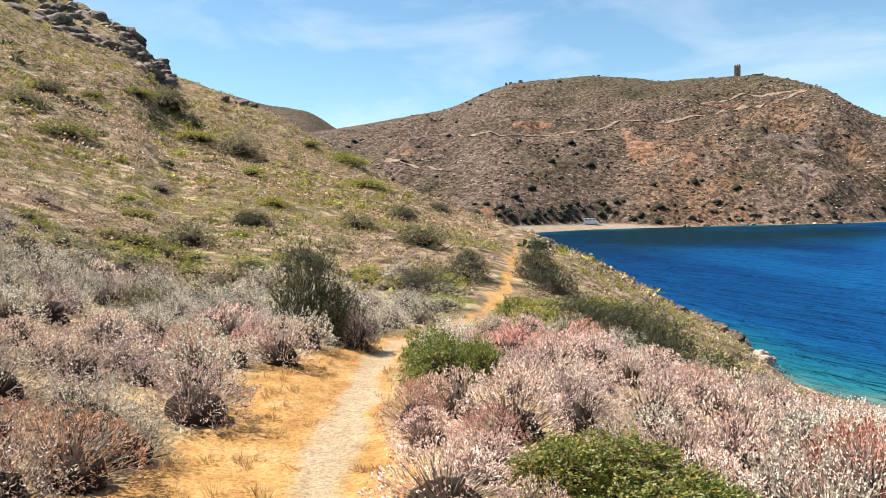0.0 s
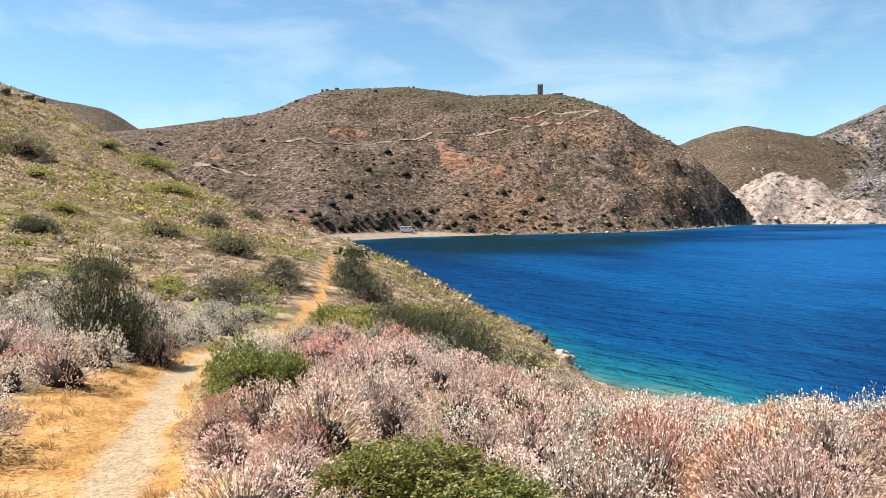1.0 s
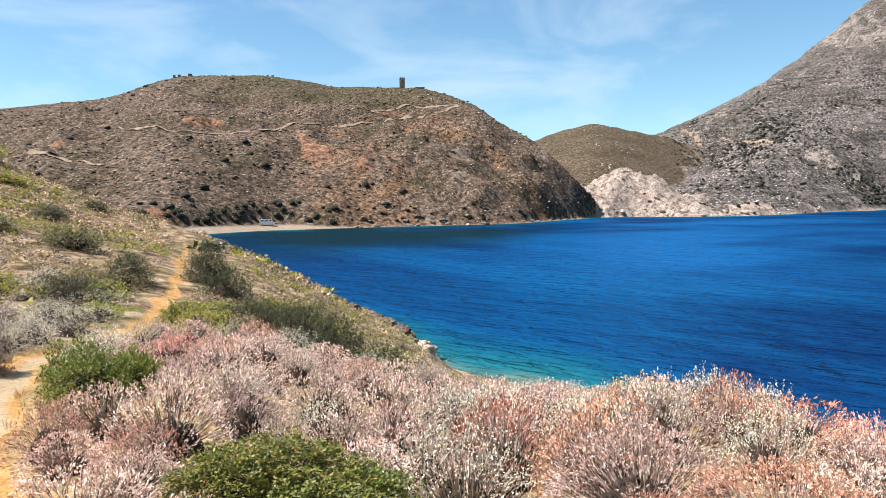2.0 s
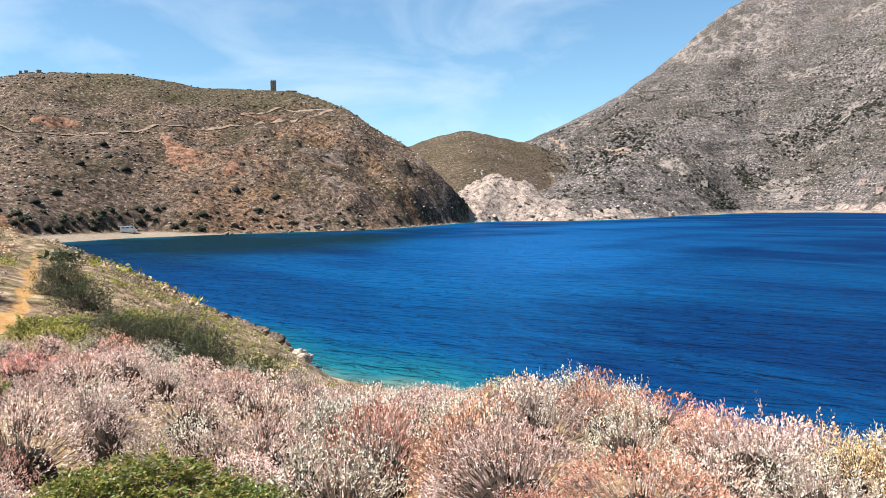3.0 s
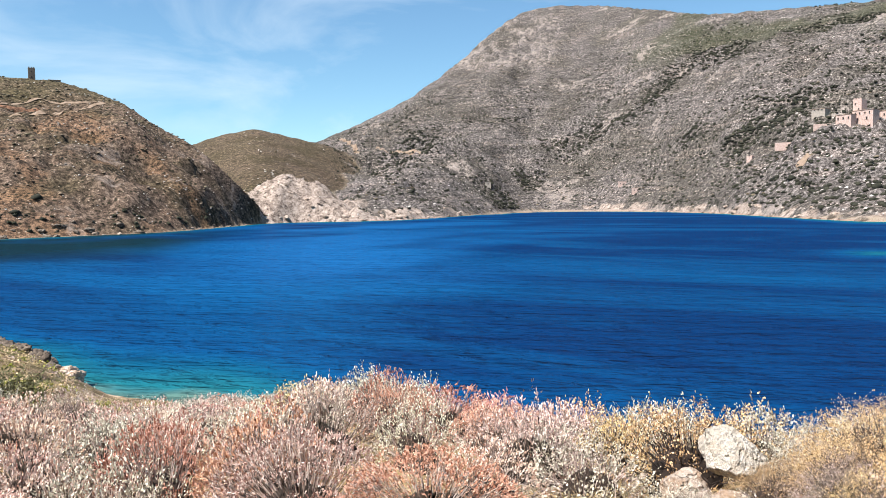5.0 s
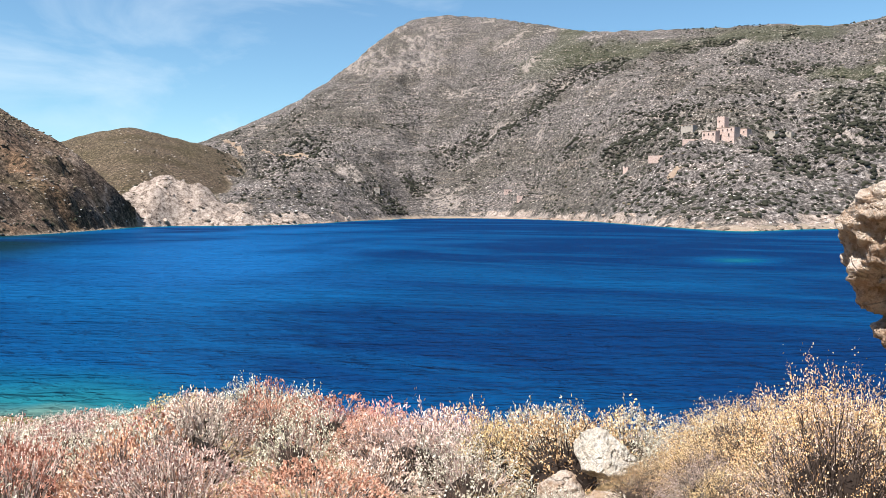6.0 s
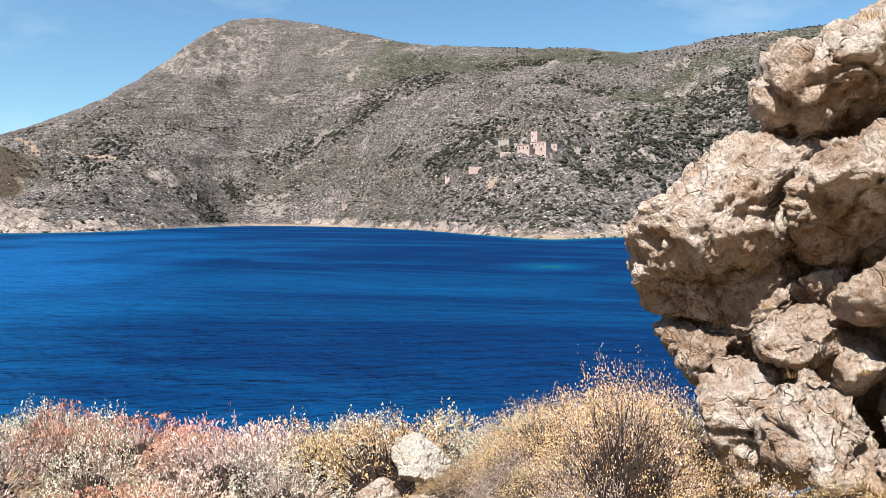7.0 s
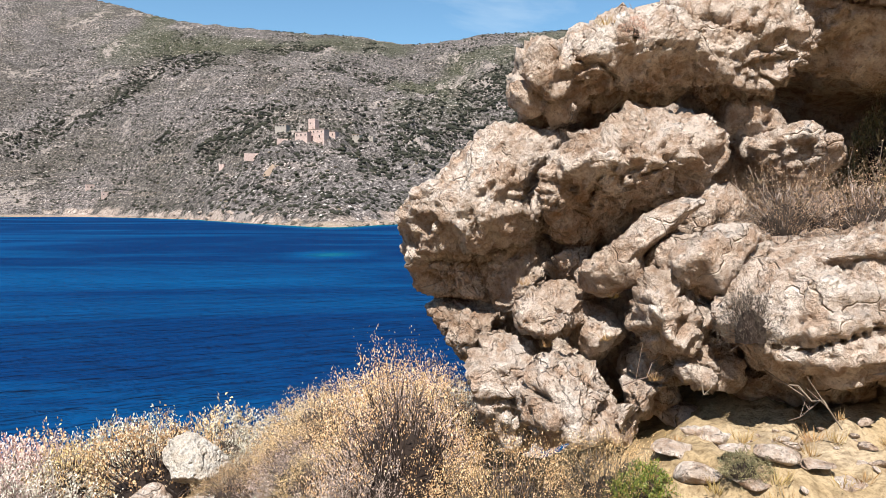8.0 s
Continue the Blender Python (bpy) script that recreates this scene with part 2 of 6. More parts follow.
# Bearings in degrees clockwise from +y round the place where the path starts; distance and height in metres.
SPUR = table([  # the crest of the spur that carries the path, and further on the shore below the bank
    (-180, 30, 22), (-120, 60, 34), (-60, 150, 57), (-30.6, 170, 58.5), (-25.6, 158, 49.8), (-22, 150, 43.3), (-21.1, 149, 38), (-20.2, 148, 35.8), (-14.7, 130, 27.6),
    (-8, 108, 17.1), (-3.7, 95, 12.2), (0.7, 85, 8.4), (3.8, 74, 6.9), (6.45, 65, 6.0), (9.5, 56, 5.2), (12.9, 49.5, 4.04),
    (17.9, 44.5, 2.3), (21.5, 41.5, 1.4), (23.8, 40, 0.5), (26, 36, 0.2), (32, 32, 0.2), (37, 28, 0.2), (45, 22, 0.2), (60, 18, 0.2), (100, 15, 0.2),
    (107, 14, 5), (114, 14, 9.5), (125, 15, 13), (150, 24, 17), (180, 30, 22)], 0.7)
SPUR_BEND = table([(-180, 1.0), (-45, 1.35), (-25, 1.6), (-6, 1.6), (2, 1.35), (20, 1.2), (30, 1.3), (45, 2.0), (90, 2.4), (104, 2.0), (112, 1.2), (130, 1.1), (180, 1.0)])
TOWER_HILL = table([  # foot distance, crest distance, crest height
    (-180, 500, 620, 0), (-60, 420, 620, 30), (-30, 330, 620, 50), (-8.2, 250, 540, 66), (-3.7, 235, 525, 70.5), (0.8, 228, 510, 75), (3.4, 225, 500, 82.5), (5.8, 225, 490, 87.6), (8.2, 238, 485, 87.3),
    (12.1, 255, 480, 88.6), (15.2, 258, 478, 85.3), (17, 262, 475, 82.2), (21.6, 272, 470, 81.5), (24, 274, 462, 80), (25.9, 277, 450, 74),
    (28.7, 282, 425, 61.5), (29.5, 285, 415, 54), (32.3, 306, 395, 41.5), (34.5, 335, 380, 27.5), (36.2, 365, 385, 15.5), (37.6, 395, 400, 4), (39, 400, 410, 0), (180, 500, 620, 0)], 0.6)
BACK_HILL = table([  # hills behind
    (-180, 800, 0), (-40, 700, 110), (-20.2, 680, 132), (-15.5, 670, 112), (-13, 665, 103), (-10.3, 660, 98.5), (-8.4, 655, 83), (-7.1, 650, 75), (-3, 650, 60), (6, 700, 40), (28, 760, 40), (32.3, 700, 68), (34.5, 690, 75),
    (37.2, 680, 79), (39.4, 690, 74), (41.6, 700, 68.5), (44, 720, 62), (48, 760, 40), (52, 780, 0), (180, 800, 0)], 0.6)
MOUNTAIN = table([  # foot distance, crest distance, crest height
    (-180, 900, 1300, 0), (30, 620, 1000, 0), (37, 430, 1000, 70), (41.9, 405, 1000, 93.5), (45.6, 405, 1040, 125), (48.7, 420, 1060, 157), (53, 510, 1180, 231), (55.4, 565, 1230, 287), (57.6, 620, 1260, 329),
    (59.3, 640, 1270, 339), (63.2, 630, 1240, 329), (66.6, 570, 1150, 292.5), (71.2, 480, 1050, 253), (75.3, 368, 1020, 243), (78, 325, 1000, 237), (81, 286, 980, 227), (83.2, 275, 970, 227), (86.6, 312, 960, 218),
    (88.6, 320, 950, 210), (91.5, 330, 930, 211), (94.6, 345, 920, 217), (100.9, 360, 920, 219), (112, 380, 920, 220), (135, 420, 920, 160), (180, 900, 1300, 0)], 0.9)
HEADLAND = table([  # pale rock point on the far shore: crest distance and height
    (-180, 440, 0), (33, 430, 0), (36, 425, 14), (38.9, 436, 29), (41.1, 440, 23.5), (44.2, 438, 11), (46.9, 448, 9), (51.6, 500, 10.5), (53.5, 580, 5), (55, 600, 0), (180, 600, 0)], 0.5)
HEADLAND_FOOT = table([(-180, 390), (33, 385), (37, 388), (40, 409), (44.2, 396), (48.6, 412), (52, 470), (53.8, 545), (60, 600), (180, 600)], 0.5)
PATH_LINE = table([(-8, -0.45), (0, -0.55), (3, -0.75), (5.5, -0.84), (7, -0.88), (8.6, -0.92), (10.3, -0.8), (12.5, 0.0), (15.8, 0.78), (18, 1.3), (25, 2.4), (27, 2.55), (36, 3.6), (50, 5.2), (70, 6.0)])  # y, x


STRAND_B = table([(-180, 2), (2, 8), (6, 16), (14, 13), (17, 6), (22, 3), (31, 3), (33, 7), (37, 8), (180, 3)])   # width of the beach
STRAND_D = table([(-180, 2), (52, 3), (56, 16), (66, 14), (70, 6), (77, 4), (80, 14), (90, 18), (180, 10)])


def land(x, y, parts=False):
    """Height of the ground at points of the plan; parts: the far hills one by one."""
    r = np.hypot(x, y) + 1e-6
    az = np.degrees(np.arctan2(x, y))
    wob = fbm(x / 60, y / 60, 3, 4)
    az = az + (0.9 * fbm(r / 40, az / 9, 5, 4)) * smooth(r, 190, 230) * 0.25
    # the near spur and bank
    rc, zc, k = SPUR(az), SPUR(az, 2), SPUR_BEND(az)
    dip = smooth(az, -45, -14) * (1 - smooth(az, 12, 40))
    hold = 3.0 * smooth(az, 98, 112) * (1 - smooth(az, 135, 176))
    u = np.clip((r - hold) / (rc - hold), 0, 1)
    z = 6.9 + (0.78 * smooth(az, 45, 100) + 0.22 * smooth(az, 98, 114)) * smooth(r, 0.5, 2.1) * (1 - smooth(az, 135, 175)) * (1 - smooth(r, 3.2, 8) * (1 - smooth(az, 103, 118))) - 1.05 * dip * smooth(r, 3, 18) + (zc - 6.9 + 1.05 * dip) * u ** k
    z = z - np.maximum(r - rc, 0) * 0.42
    z = z + 0.33 * np.exp(-((az - 47) / 10) ** 2) * smooth(r, 1.5, 3.5) * (1 - smooth(r, 6, 10))
    z = z + 0.10 * fbm(x / 2.2, y / 2.2, 11, 4) * smooth(r, 2, 6) + 0.014 * np.minimum(r, 170) * fbm(x / 17, y / 17, 12, 4) * smooth(r, 12, 40) * (1 - 0.7 * smooth(u, 0.85, 1))
    off = np.abs(x - PATH_LINE(y))
    z = z - 0.07 * np.exp(-(off / 0.5) ** 2) * (1 - smooth(r, 40, 60))
    z = z + (0.045 * fbm(x / 0.16, y / 0.16, 13, 4, 0.6) + 0.05 * fbm(x / 0.6, y / 0.6, 14, 2)) * smooth(az, 95, 101) * (1 - smooth(az, 140, 170)) * smooth(r, 1.3, 1.7) * (1 - smooth(r, 3, 4))
    # far hills
    def hill(shore, strand, crest, top, bend, cliff, back, seed, rough):
        foot = shore + strand
        run = np.maximum(crest - foot, 5)
        v = (r - foot) / run
        up = top * np.clip(v, 0, 1) ** bend
        g = fbm(x / 55, y / 55, seed, 5, 0.55)
        gully = np.abs(fbm(x / 38, y / 38, seed + 20, 4)) - 0.4
        rise = rough * (g * 0.6 - gully) * np.minimum(np.clip(v, 0, 1) * 6, 1) * (1 - 0.9 * smooth(v, 0.7, 1.0)) * smooth(top, 0, 40)
        up = up + np.maximum(rise, -0.6 * up)
        up = up + cliff * smooth((r - foot), 0, 5) * smooth(top, 0, 8) + np.minimum(np.clip(r - shore, 0, strand) * 0.15, 2.2) + np.minimum((r - shore) * 0.2, 0.0)
        return up - np.maximum(r - crest, 0) * back - 30 * (1 - smooth(top, 0, 3))
    b_ = hill(TOWER_HILL(az), STRAND_B(az), TOWER_HILL(az, 2), TOWER_HILL(az, 3), 0.86, 1.0, 0.3, 30, 6.0)
    d_ = hill(MOUNTAIN(az), STRAND_D(az), MOUNTAIN(az, 2), MOUNTAIN(az, 3), 1.18, 2.0, 0.25, 60, 11.0)
    c_ = BACK_HILL(az, 2) - np.abs(r - BACK_HILL(az)) * 0.28 + 1.5 * wob
    c_ = np.where(r < BACK_HILL(az) - 330, -30, c_)
    hf = HEADLAND_FOOT(az)
    e_ = np.where((az > 33) & (az < 56), HEADLAND(az, 2) * np.clip((r - hf) / np.maximum(HEADLAND(az) - hf, 20), 0, 1) ** 0.7
                  + (3.6 * fbm(x / 13, y / 13, 71, 4) + 3.0 * (0.3 - np.abs(fbm(x / 9, y / 9, 72, 3, 0.6)))) * smooth(HEADLAND(az, 2), 2, 12) * smooth(r - hf, 0, 8) - np.maximum(r - HEADLAND(az), 0) * 0.25 + np.minimum((r - hf) * 0.2, 0), -30)
    # crags on the steep seaward end of the tower hill, ledges and small rises on the mountain
    vb = np.clip((r - TOWER_HILL(az)) / np.maximum(TOWER_HILL(az, 2) - TOWER_HILL(az), 5), 0, 1)
    crag = smooth(az, 16, 23) * smooth(vb, 0.03, 0.12) * (1 - smooth(vb, 0.6, 0.95)) * (1 - smooth(az, 34, 37))
    b_ = b_ + crag * (3.4 * (0.38 - np.abs(fbm(x / 17, y / 17, 151, 4, 0.6))) + 1.0 * fbm(x / 5, y / 5, 152, 2))
    b_ = b_ + 0.7 * fbm(x / 9, y / 9, 153, 3) * smooth(vb, 0.03, 0.15) * (1 - smooth(vb, 0.85, 1))
    vd = np.clip((r - MOUNTAIN(az)) / np.maximum(MOUNTAIN(az, 2) - MOUNTAIN(az), 5), 0, 1)
    d_ = d_ + smooth(vd, 0.02, 0.08) * (1 - smooth(vd, 0.85, 1)) * (2.6 * (0.35 - np.abs(fbm(x / 24, y / 24, 154, 4, 0.6))) + 0.8 * fbm(x / 8, y / 8, 155, 2))
    d_ = d_ + smooth(az, 50, 53) * (1 - smooth(az, 59, 64)) * smooth(d_, 130, 190) * (1 - smooth(vd, 0.94, 1)) * 9 * (0.35 - np.abs(fbm(x / 34, y / 34, 156, 4, 0.65)))
    if parts:
        return b_, c_, d_, e_
    far = np.maximum(np.maximum(b_, d_), np.maximum(c_, e_))
    return np.maximum(np.maximum(z, far), -7.0)


def grid_mesh(name, co, nu, nv, wrap_u, keep=None, material=None, attributes=()):
    """A sheet of nu x nv points; keep: which points matter."""
    iu = np.arange(nu if wrap_u else nu - 1)
    jv = np.arange(nv - 1)
    I, J = np.meshgrid(iu, jv, indexing="ij")
    I2 = (I + 1) % nu
    quads = np.stack([I * nv + J, I2 * nv + J, I2 * nv + J + 1, I * nv + J + 1], -1).reshape(-1, 4)[:, ::-1]
    if keep is not None:
        quads = quads[keep[quads].any(1)]
    used, quads = np.unique(quads, return_inverse=True)
    quads = quads.reshape(-1, 4)
    co = co[used]
    me = bpy.data.meshes.new(name)
    me.vertices.add(len(co))
    me.vertices.foreach_set("co", co.astype(np.float32).ravel())
    me.loops.add(quads.size)
    me.loops.foreach_set("vertex_index", quads.astype(np.int32).ravel())
    me.polygons.add(len(quads))
    me.polygons.foreach_set("loop_start", np.arange(0, quads.size, 4, dtype=np.int32))
    me.polygons.foreach_set("use_smooth", np.ones(len(quads), bool))
    me.update(calc_edges=True)
    for key, val in attributes:
        me.attributes.new(key, "FLOAT", "POINT").data.foreach_set("value", np.asarray(val)[used].astype(np.float32))
    me.materials.append(material)
    return me


AZ = np.concatenate([np.arange(-42, 0, 0.3), np.arange(0, 100, 0.24), np.arange(100, 126, 0.5), np.arange(126, 318, 2.0)])
RR = np.concatenate([[0.0004, 0.1], 0.5 * 1.0275 ** np.arange(0, 221), 201.5 * 1.0092 ** np.arange(1, 224)])
A2, R2 = np.meshgrid(np.radians(AZ), RR, indexing="ij")
GX, GY = (R2 * np.sin(A2)).ravel(), (R2 * np.cos(A2)).ravel()
GZ = land(GX, GY)
g_r, g_az = np.hypot(GX, GY), np.degrees(np.arctan2(GX, GY))
g_off = np.abs(GX - PATH_LINE(GY))
near = 1 - smooth(g_r, 175, 200)
patch = fbm(GX / 30, GY / 30, 90, 4)
h_tower, h_back, h_mount, h_point = land(GX, GY, True)
brown = smooth(np.maximum(h_tower, h_back) - np.maximum(h_mount, h_point), -2, 2)
on_point = smooth(h_point - np.maximum(np.maximum(h_tower, h_back), h_mount), -1, 1) * (1 - 0.7 * smooth(g_az, 44, 47) * smooth(GZ, 4, 8))
on_back = smooth(h_back - np.maximum(h_tower, h_mount), -2, 2) * smooth(g_r, 360, 420)
left_wide = np.where(GX < PATH_LINE(GY), 0.98, 0.36) * (1 - smooth(GY, 7, 10) * 0.6)
masks = (
    ("hill", smooth(g_r, 7, 18)),
    ("far_b", smooth(g_r, 180, 200) * brown),
    ("far_d", smooth(g_r, 180, 200) * (1 - brown)),
    ("moor", smooth(g_r, 180, 200) * np.clip((smooth(GZ, 60, 70) * smooth(g_az, 5, 9) * brown * (1 - on_back) + 0.5 * on_back) * (0.85 + 0.5 * patch), 0, 1)),
    ("meadow", (1 - brown) * np.clip(smooth(GZ, 150, 200) * smooth(g_az, 62, 68) + smooth(g_az, 84, 88) * smooth(GZ, 60, 110), 0, 1) * smooth(fbm(GX / 90, GY / 60, 96, 4), -0.15, 0.35)),
    ("orange", (1 - near) * brown * (1 - on_back) * smooth(g_az, 11, 19) * (1 - smooth(GZ, 45, 72)) * smooth(fbm(GX / 22, GY / 22, 97, 4), 0.05, 0.55)),
    ("rock", np.clip(smooth(-g_az, 19, 22) * smooth(g_r, 125, 140) * near * 0.5 + near * (1 - smooth(GZ, 0.8, 2.6)) * smooth(g_r, 30, 40) * 0.9
                     + (1 - near) * (smooth(patch, 0.3, 0.8) * 0.6 * smooth(g_az, 36, 45) + smooth(GZ, 165, 215) * smooth(-patch, -0.5, 0.2) * (1 - smooth(g_az, 59, 64)) * 0.62 * smooth(g_az, 50, 53) + (1 - smooth(GZ, 3, 7)) * smooth(g_az, 60, 70) * 0.4), 0, 1)),
    ("pink", 0.42 * (1 - near) * smooth(fbm(GX / 14, GY / 14, 92, 4), 0.0, 0.5) * smooth(g_az, 19, 25) * (1 - smooth(g_az, 35, 37)) * (1 - smooth(GZ, 30, 60)) + (1 - near) * on_point * (0.85 + 0.5 * patch) + (1 - near) * (1 - on_point) * (1 - smooth(GZ + 4 * patch, 1.5, 6)) * smooth(g_az, 56, 66) * (0.62 + 0.5 * fbm(GX / 9, GY / 9, 98, 3))),
    ("beach", np.clip((1 - near) * (1 - smooth(g_r - TOWER_HILL(g_az) - STRAND_B(g_az), -5, -2)) * (g_az < 37.5) + (1 - near) * (1 - smooth(g_r - MOUNTAIN(g_az) - STRAND_D(g_az), -6, -2)) * (g_az > 53) * smooth(fbm(GX / 8, GY / 8, 95, 3), -0.7, 0.3), 0, 1)),
    ("sand", np.exp(-((g_off + 0.25 * fbm(GX / 1.3, GY / 1.3, 56, 3)) / (1.2 * left_wide)) ** 4) * (1 - 0.35 * smooth(g_r, 12, 25)) * (1 - smooth(g_r, 45, 65))),
    ("tread", 0.75 * np.exp(-((GX - 1.95) ** 2 + (GY + 0.95) ** 2) / 0.5) + np.exp(-((g_off + 0.08 * fbm(GX / 0.7, GY / 0.7, 55, 3)) / 0.2) ** 2) * (1 - 0.85 * smooth(g_r, 9, 20))),
)
ground = new("ground", grid_mesh("ground", np.stack([GX, GY, GZ], -1), len(AZ), len(RR), True, GZ > -3, M_GROUND, masks))
tagged(ground, "dry scrub hillsides with bare sandy path round a bay", "ground", kind="structure")

WR = np.concatenate([6 * 1.04 ** np.arange(0, 146), [2500, 4200]])
WAZ = np.r_[np.arange(-10, 125, 0.75), np.arange(125, 350, 5.0)]
A2, R2 = np.meshgrid(np.radians(WAZ), WR, indexing="ij")
WX, WY = (R2 * np.sin(A2)).ravel(), (R2 * np.cos(A2)).ravel()
bed = land(WX, WY)
shoal = np.exp(-((WX - 124) / 9) ** 2 - ((WY - 17) / 6) ** 2)
dist_shore = np.clip(-bed / 7.0 * (1 - 0.34 * (1 - smooth(np.hypot(WX, WY), 35, 150)) * (1 - smooth(np.degrees(np.arctan2(WX, WY)), 34, 56))) - 0.75 * shoal, 0, 1)
w_az, w_r = np.degrees(np.arctan2(WX, WY)), np.hypot(WX, WY)
# where the hill's reflection is painted into the water colour
hill_reflection = smooth(w_r - TOWER_HILL(w_az), -165, -85) * (1 - smooth(w_az, 28, 38)) * 0.95 * np.clip(0.85 + 0.6 * fbm(WX / 25, WY / 25, 44, 3), 0, 1)
# where the painted sheen lies, on the wind-ruffled middle of the bay
wind = np.exp(-((w_az - 44) / 13) ** 2) * smooth(w_r, 50, 110) * (1 - smooth(w_r, 300, 400)) * np.clip(0.5 + 0.8 * fbm(WX / 60, WY / 25, 45, 4), 0, 0.9)
sea = new("sea", grid_mesh("sea", np.stack([WX, WY, WX * 0], -1), len(WAZ), len(WR), True, None, M_SEA, (("depth", dist_shore), ("hill_reflection", hill_reflection), ("wind", wind))))
tagged(sea, "deep blue sea water with small wind ripples", "sea", kind="structure")

# ======================= plants =======================
def foliage_mat(name, stops, rough=0.75, transl=0.25, object_vary=0.35, spec=0.2):
    """Leaf or twig colours: each leaf differs a little, each plant differs a little."""
    m, nt, b = base_mat(name, rough, spec)
    isl = nt.nodes.new("ShaderNodeNewGeometry").outputs["Random Per Island"]
    c = ramp(nt, stops, isl)
    ob = nt.nodes.new("ShaderNodeObjectInfo").outputs["Random"]
    hsv = nt.nodes.new("ShaderNodeHueSaturation")
    nt.links.new(c, hsv.inputs["Color"])
    nt.links.new(rng(nt, ob, 0, 1, 1 - object_vary, 1 + object_vary), hsv.inputs["Value"])
    nt.links.new(rng(nt, times(nt, times(nt, ob, 7.31), 0.0, "FRACT"), 0, 1, 0.485, 0.515), hsv.inputs["Hue"])
    nt.links.new(hsv.outputs["Color"], b.inputs["Base Color"])
    if transl:
        t = nt.nodes.new("ShaderNodeBsdfTranslucent")
        nt.links.new(hsv.outputs["Color"], t.inputs["Color"])
        mx = node(nt, "ShaderNodeMixShader", Fac=transl)
        nt.links.new(b.outputs["BSDF"], mx.inputs[1])
        nt.links.new(t.outputs["BSDF"], mx.inputs[2])
        nt.links.new(mx.outputs["Shader"], nt.nodes["Material Output"].inputs["Surface"])
    return m


M_TWIG = foliage_mat("grey_bark_twigs", [(0.0, (0.088, 0.063, 0.050)), (0.5, (0.243, 0.183, 0.151)), (1.0, (0.457, 0.380, 0.322))], 0.85, 0)
# near-black core colour stands in for the shade deep inside a bush
M_SHADE_CORE = foliage_mat("bush_shade_core", [(0.0, (0.02, 0.014, 0.01)), (1.0, (0.03, 0.021, 0.015))], 0.95, 0, 0.2)
M_TWIG_DARK = foliage_mat("dark_bark_and_shade_core", [(0.0, (0.018, 0.014, 0.010)), (1.0, (0.118, 0.089, 0.070))], 0.9, 0)
M_PINK = foliage_mat("pink_dry_tips", [(0, (0.180, 0.075, 0.054)), (0.3, (0.551, 0.350, 0.274)), (0.6, (0.806, 0.620, 0.519)), (1.0, (0.850, 0.770, 0.666))], 0.8, 0.18, 0.28)
M_RED = foliage_mat("red_brown_dry_tips", [(0, (0.265, 0.083, 0.056)), (0.4, (0.602, 0.290, 0.217)), (1.0, (0.813, 0.582, 0.482))], 0.8, 0.18, 0.28)
M_ORANGE = foliage_mat("orange_dry_tips", [(0, (0.20, 0.075, 0.045)), (0.4, (0.50, 0.25, 0.16)), (1.0, (0.70, 0.45, 0.33))], 0.8, 0.18, 0.2)
M_GREY = foliage_mat("silver_grey_leaves", [(0, (0.143, 0.121, 0.081)), (0.3, (0.440, 0.407, 0.302)), (0.7, (0.660, 0.616, 0.491)), (1.0, (0.814, 0.770, 0.648))], 0.8, 0.18, 0.28)
M_MAUVE = foliage_mat("mauve_grey_twig_leaves", [(0, (0.115, 0.074, 0.065)), (0.5, (0.459, 0.341, 0.289)), (1.0, (0.779, 0.640, 0.554))], 0.8, 0.18, 0.25)
M_GOLD = foliage_mat("golden_dry_leaves", [(0, (0.201, 0.114, 0.046)), (0.35, (0.519, 0.342, 0.155)), (0.75, (0.708, 0.516, 0.270)), (1.0, (0.826, 0.660, 0.414))], 0.8, 0.18, 0.28)
M_GREEN = foliage_mat("fresh_green_leaves", [(0, (0.054, 0.074, 0.01)), (0.5, (0.147, 0.181, 0.03)), (0.86, (0.268, 0.281, 0.06)), (1.0, (0.362, 0.194, 0.06))], 0.5, 0.35, 0.15, 0.4)
M_DARKGREEN = foliage_mat("dark_green_leaves", [(0, (0.019, 0.024, 0.0094)), (0.6, (0.05, 0.06, 0.023)), (1.0, (0.107, 0.114, 0.047))], 0.55, 0.2, 0.25, 0.35)
M_OLIVE = foliage_mat("olive_grey_leaves", [(0, (0.080, 0.077, 0.037)), (0.6, (0.193, 0.181, 0.088)), (1.0, (0.322, 0.285, 0.162))], 0.7, 0.25, 0.3)
M_YELGREEN = foliage_mat("yellow_green_leaves", [(0, (0.098, 0.103, 0.014)), (0.5, (0.239, 0.246, 0.041)), (1.0, (0.398, 0.371, 0.096))], 0.7, 0.3, 0.25)
M_STRAW = foliage_mat("straw_dry_grass", [(0.0, (0.281, 0.168, 0.054)), (0.5, (0.442, 0.295, 0.121)), (1.0, (0.536, 0.415, 0.228))], 0.8, 0.3, 0.2)
M_TAN = foliage_mat("tan_dry_shrub", [(0.0, (0.166, 0.112, 0.062)), (0.5, (0.419, 0.300, 0.174)), (1.0, (0.647, 0.498, 0.330))], 0.85, 0.2, 0.3)
M_FARBROWN = foliage_mat("brown_dwarf_shrub", [(0.0, (0.067, 0.047, 0.034)), (0.5, (0.127, 0.087, 0.06)), (1.0, (0.221, 0.161, 0.114))], 0.9, 0, 0.1)
M_FAROLIVE = foliage_mat("dull_olive_shrub", [(0.0, (0.05, 0.04, 0.024)), (0.6, (0.094, 0.075, 0.047)), (1.0, (0.147, 0.121, 0.08))], 0.9, 0, 0.1)
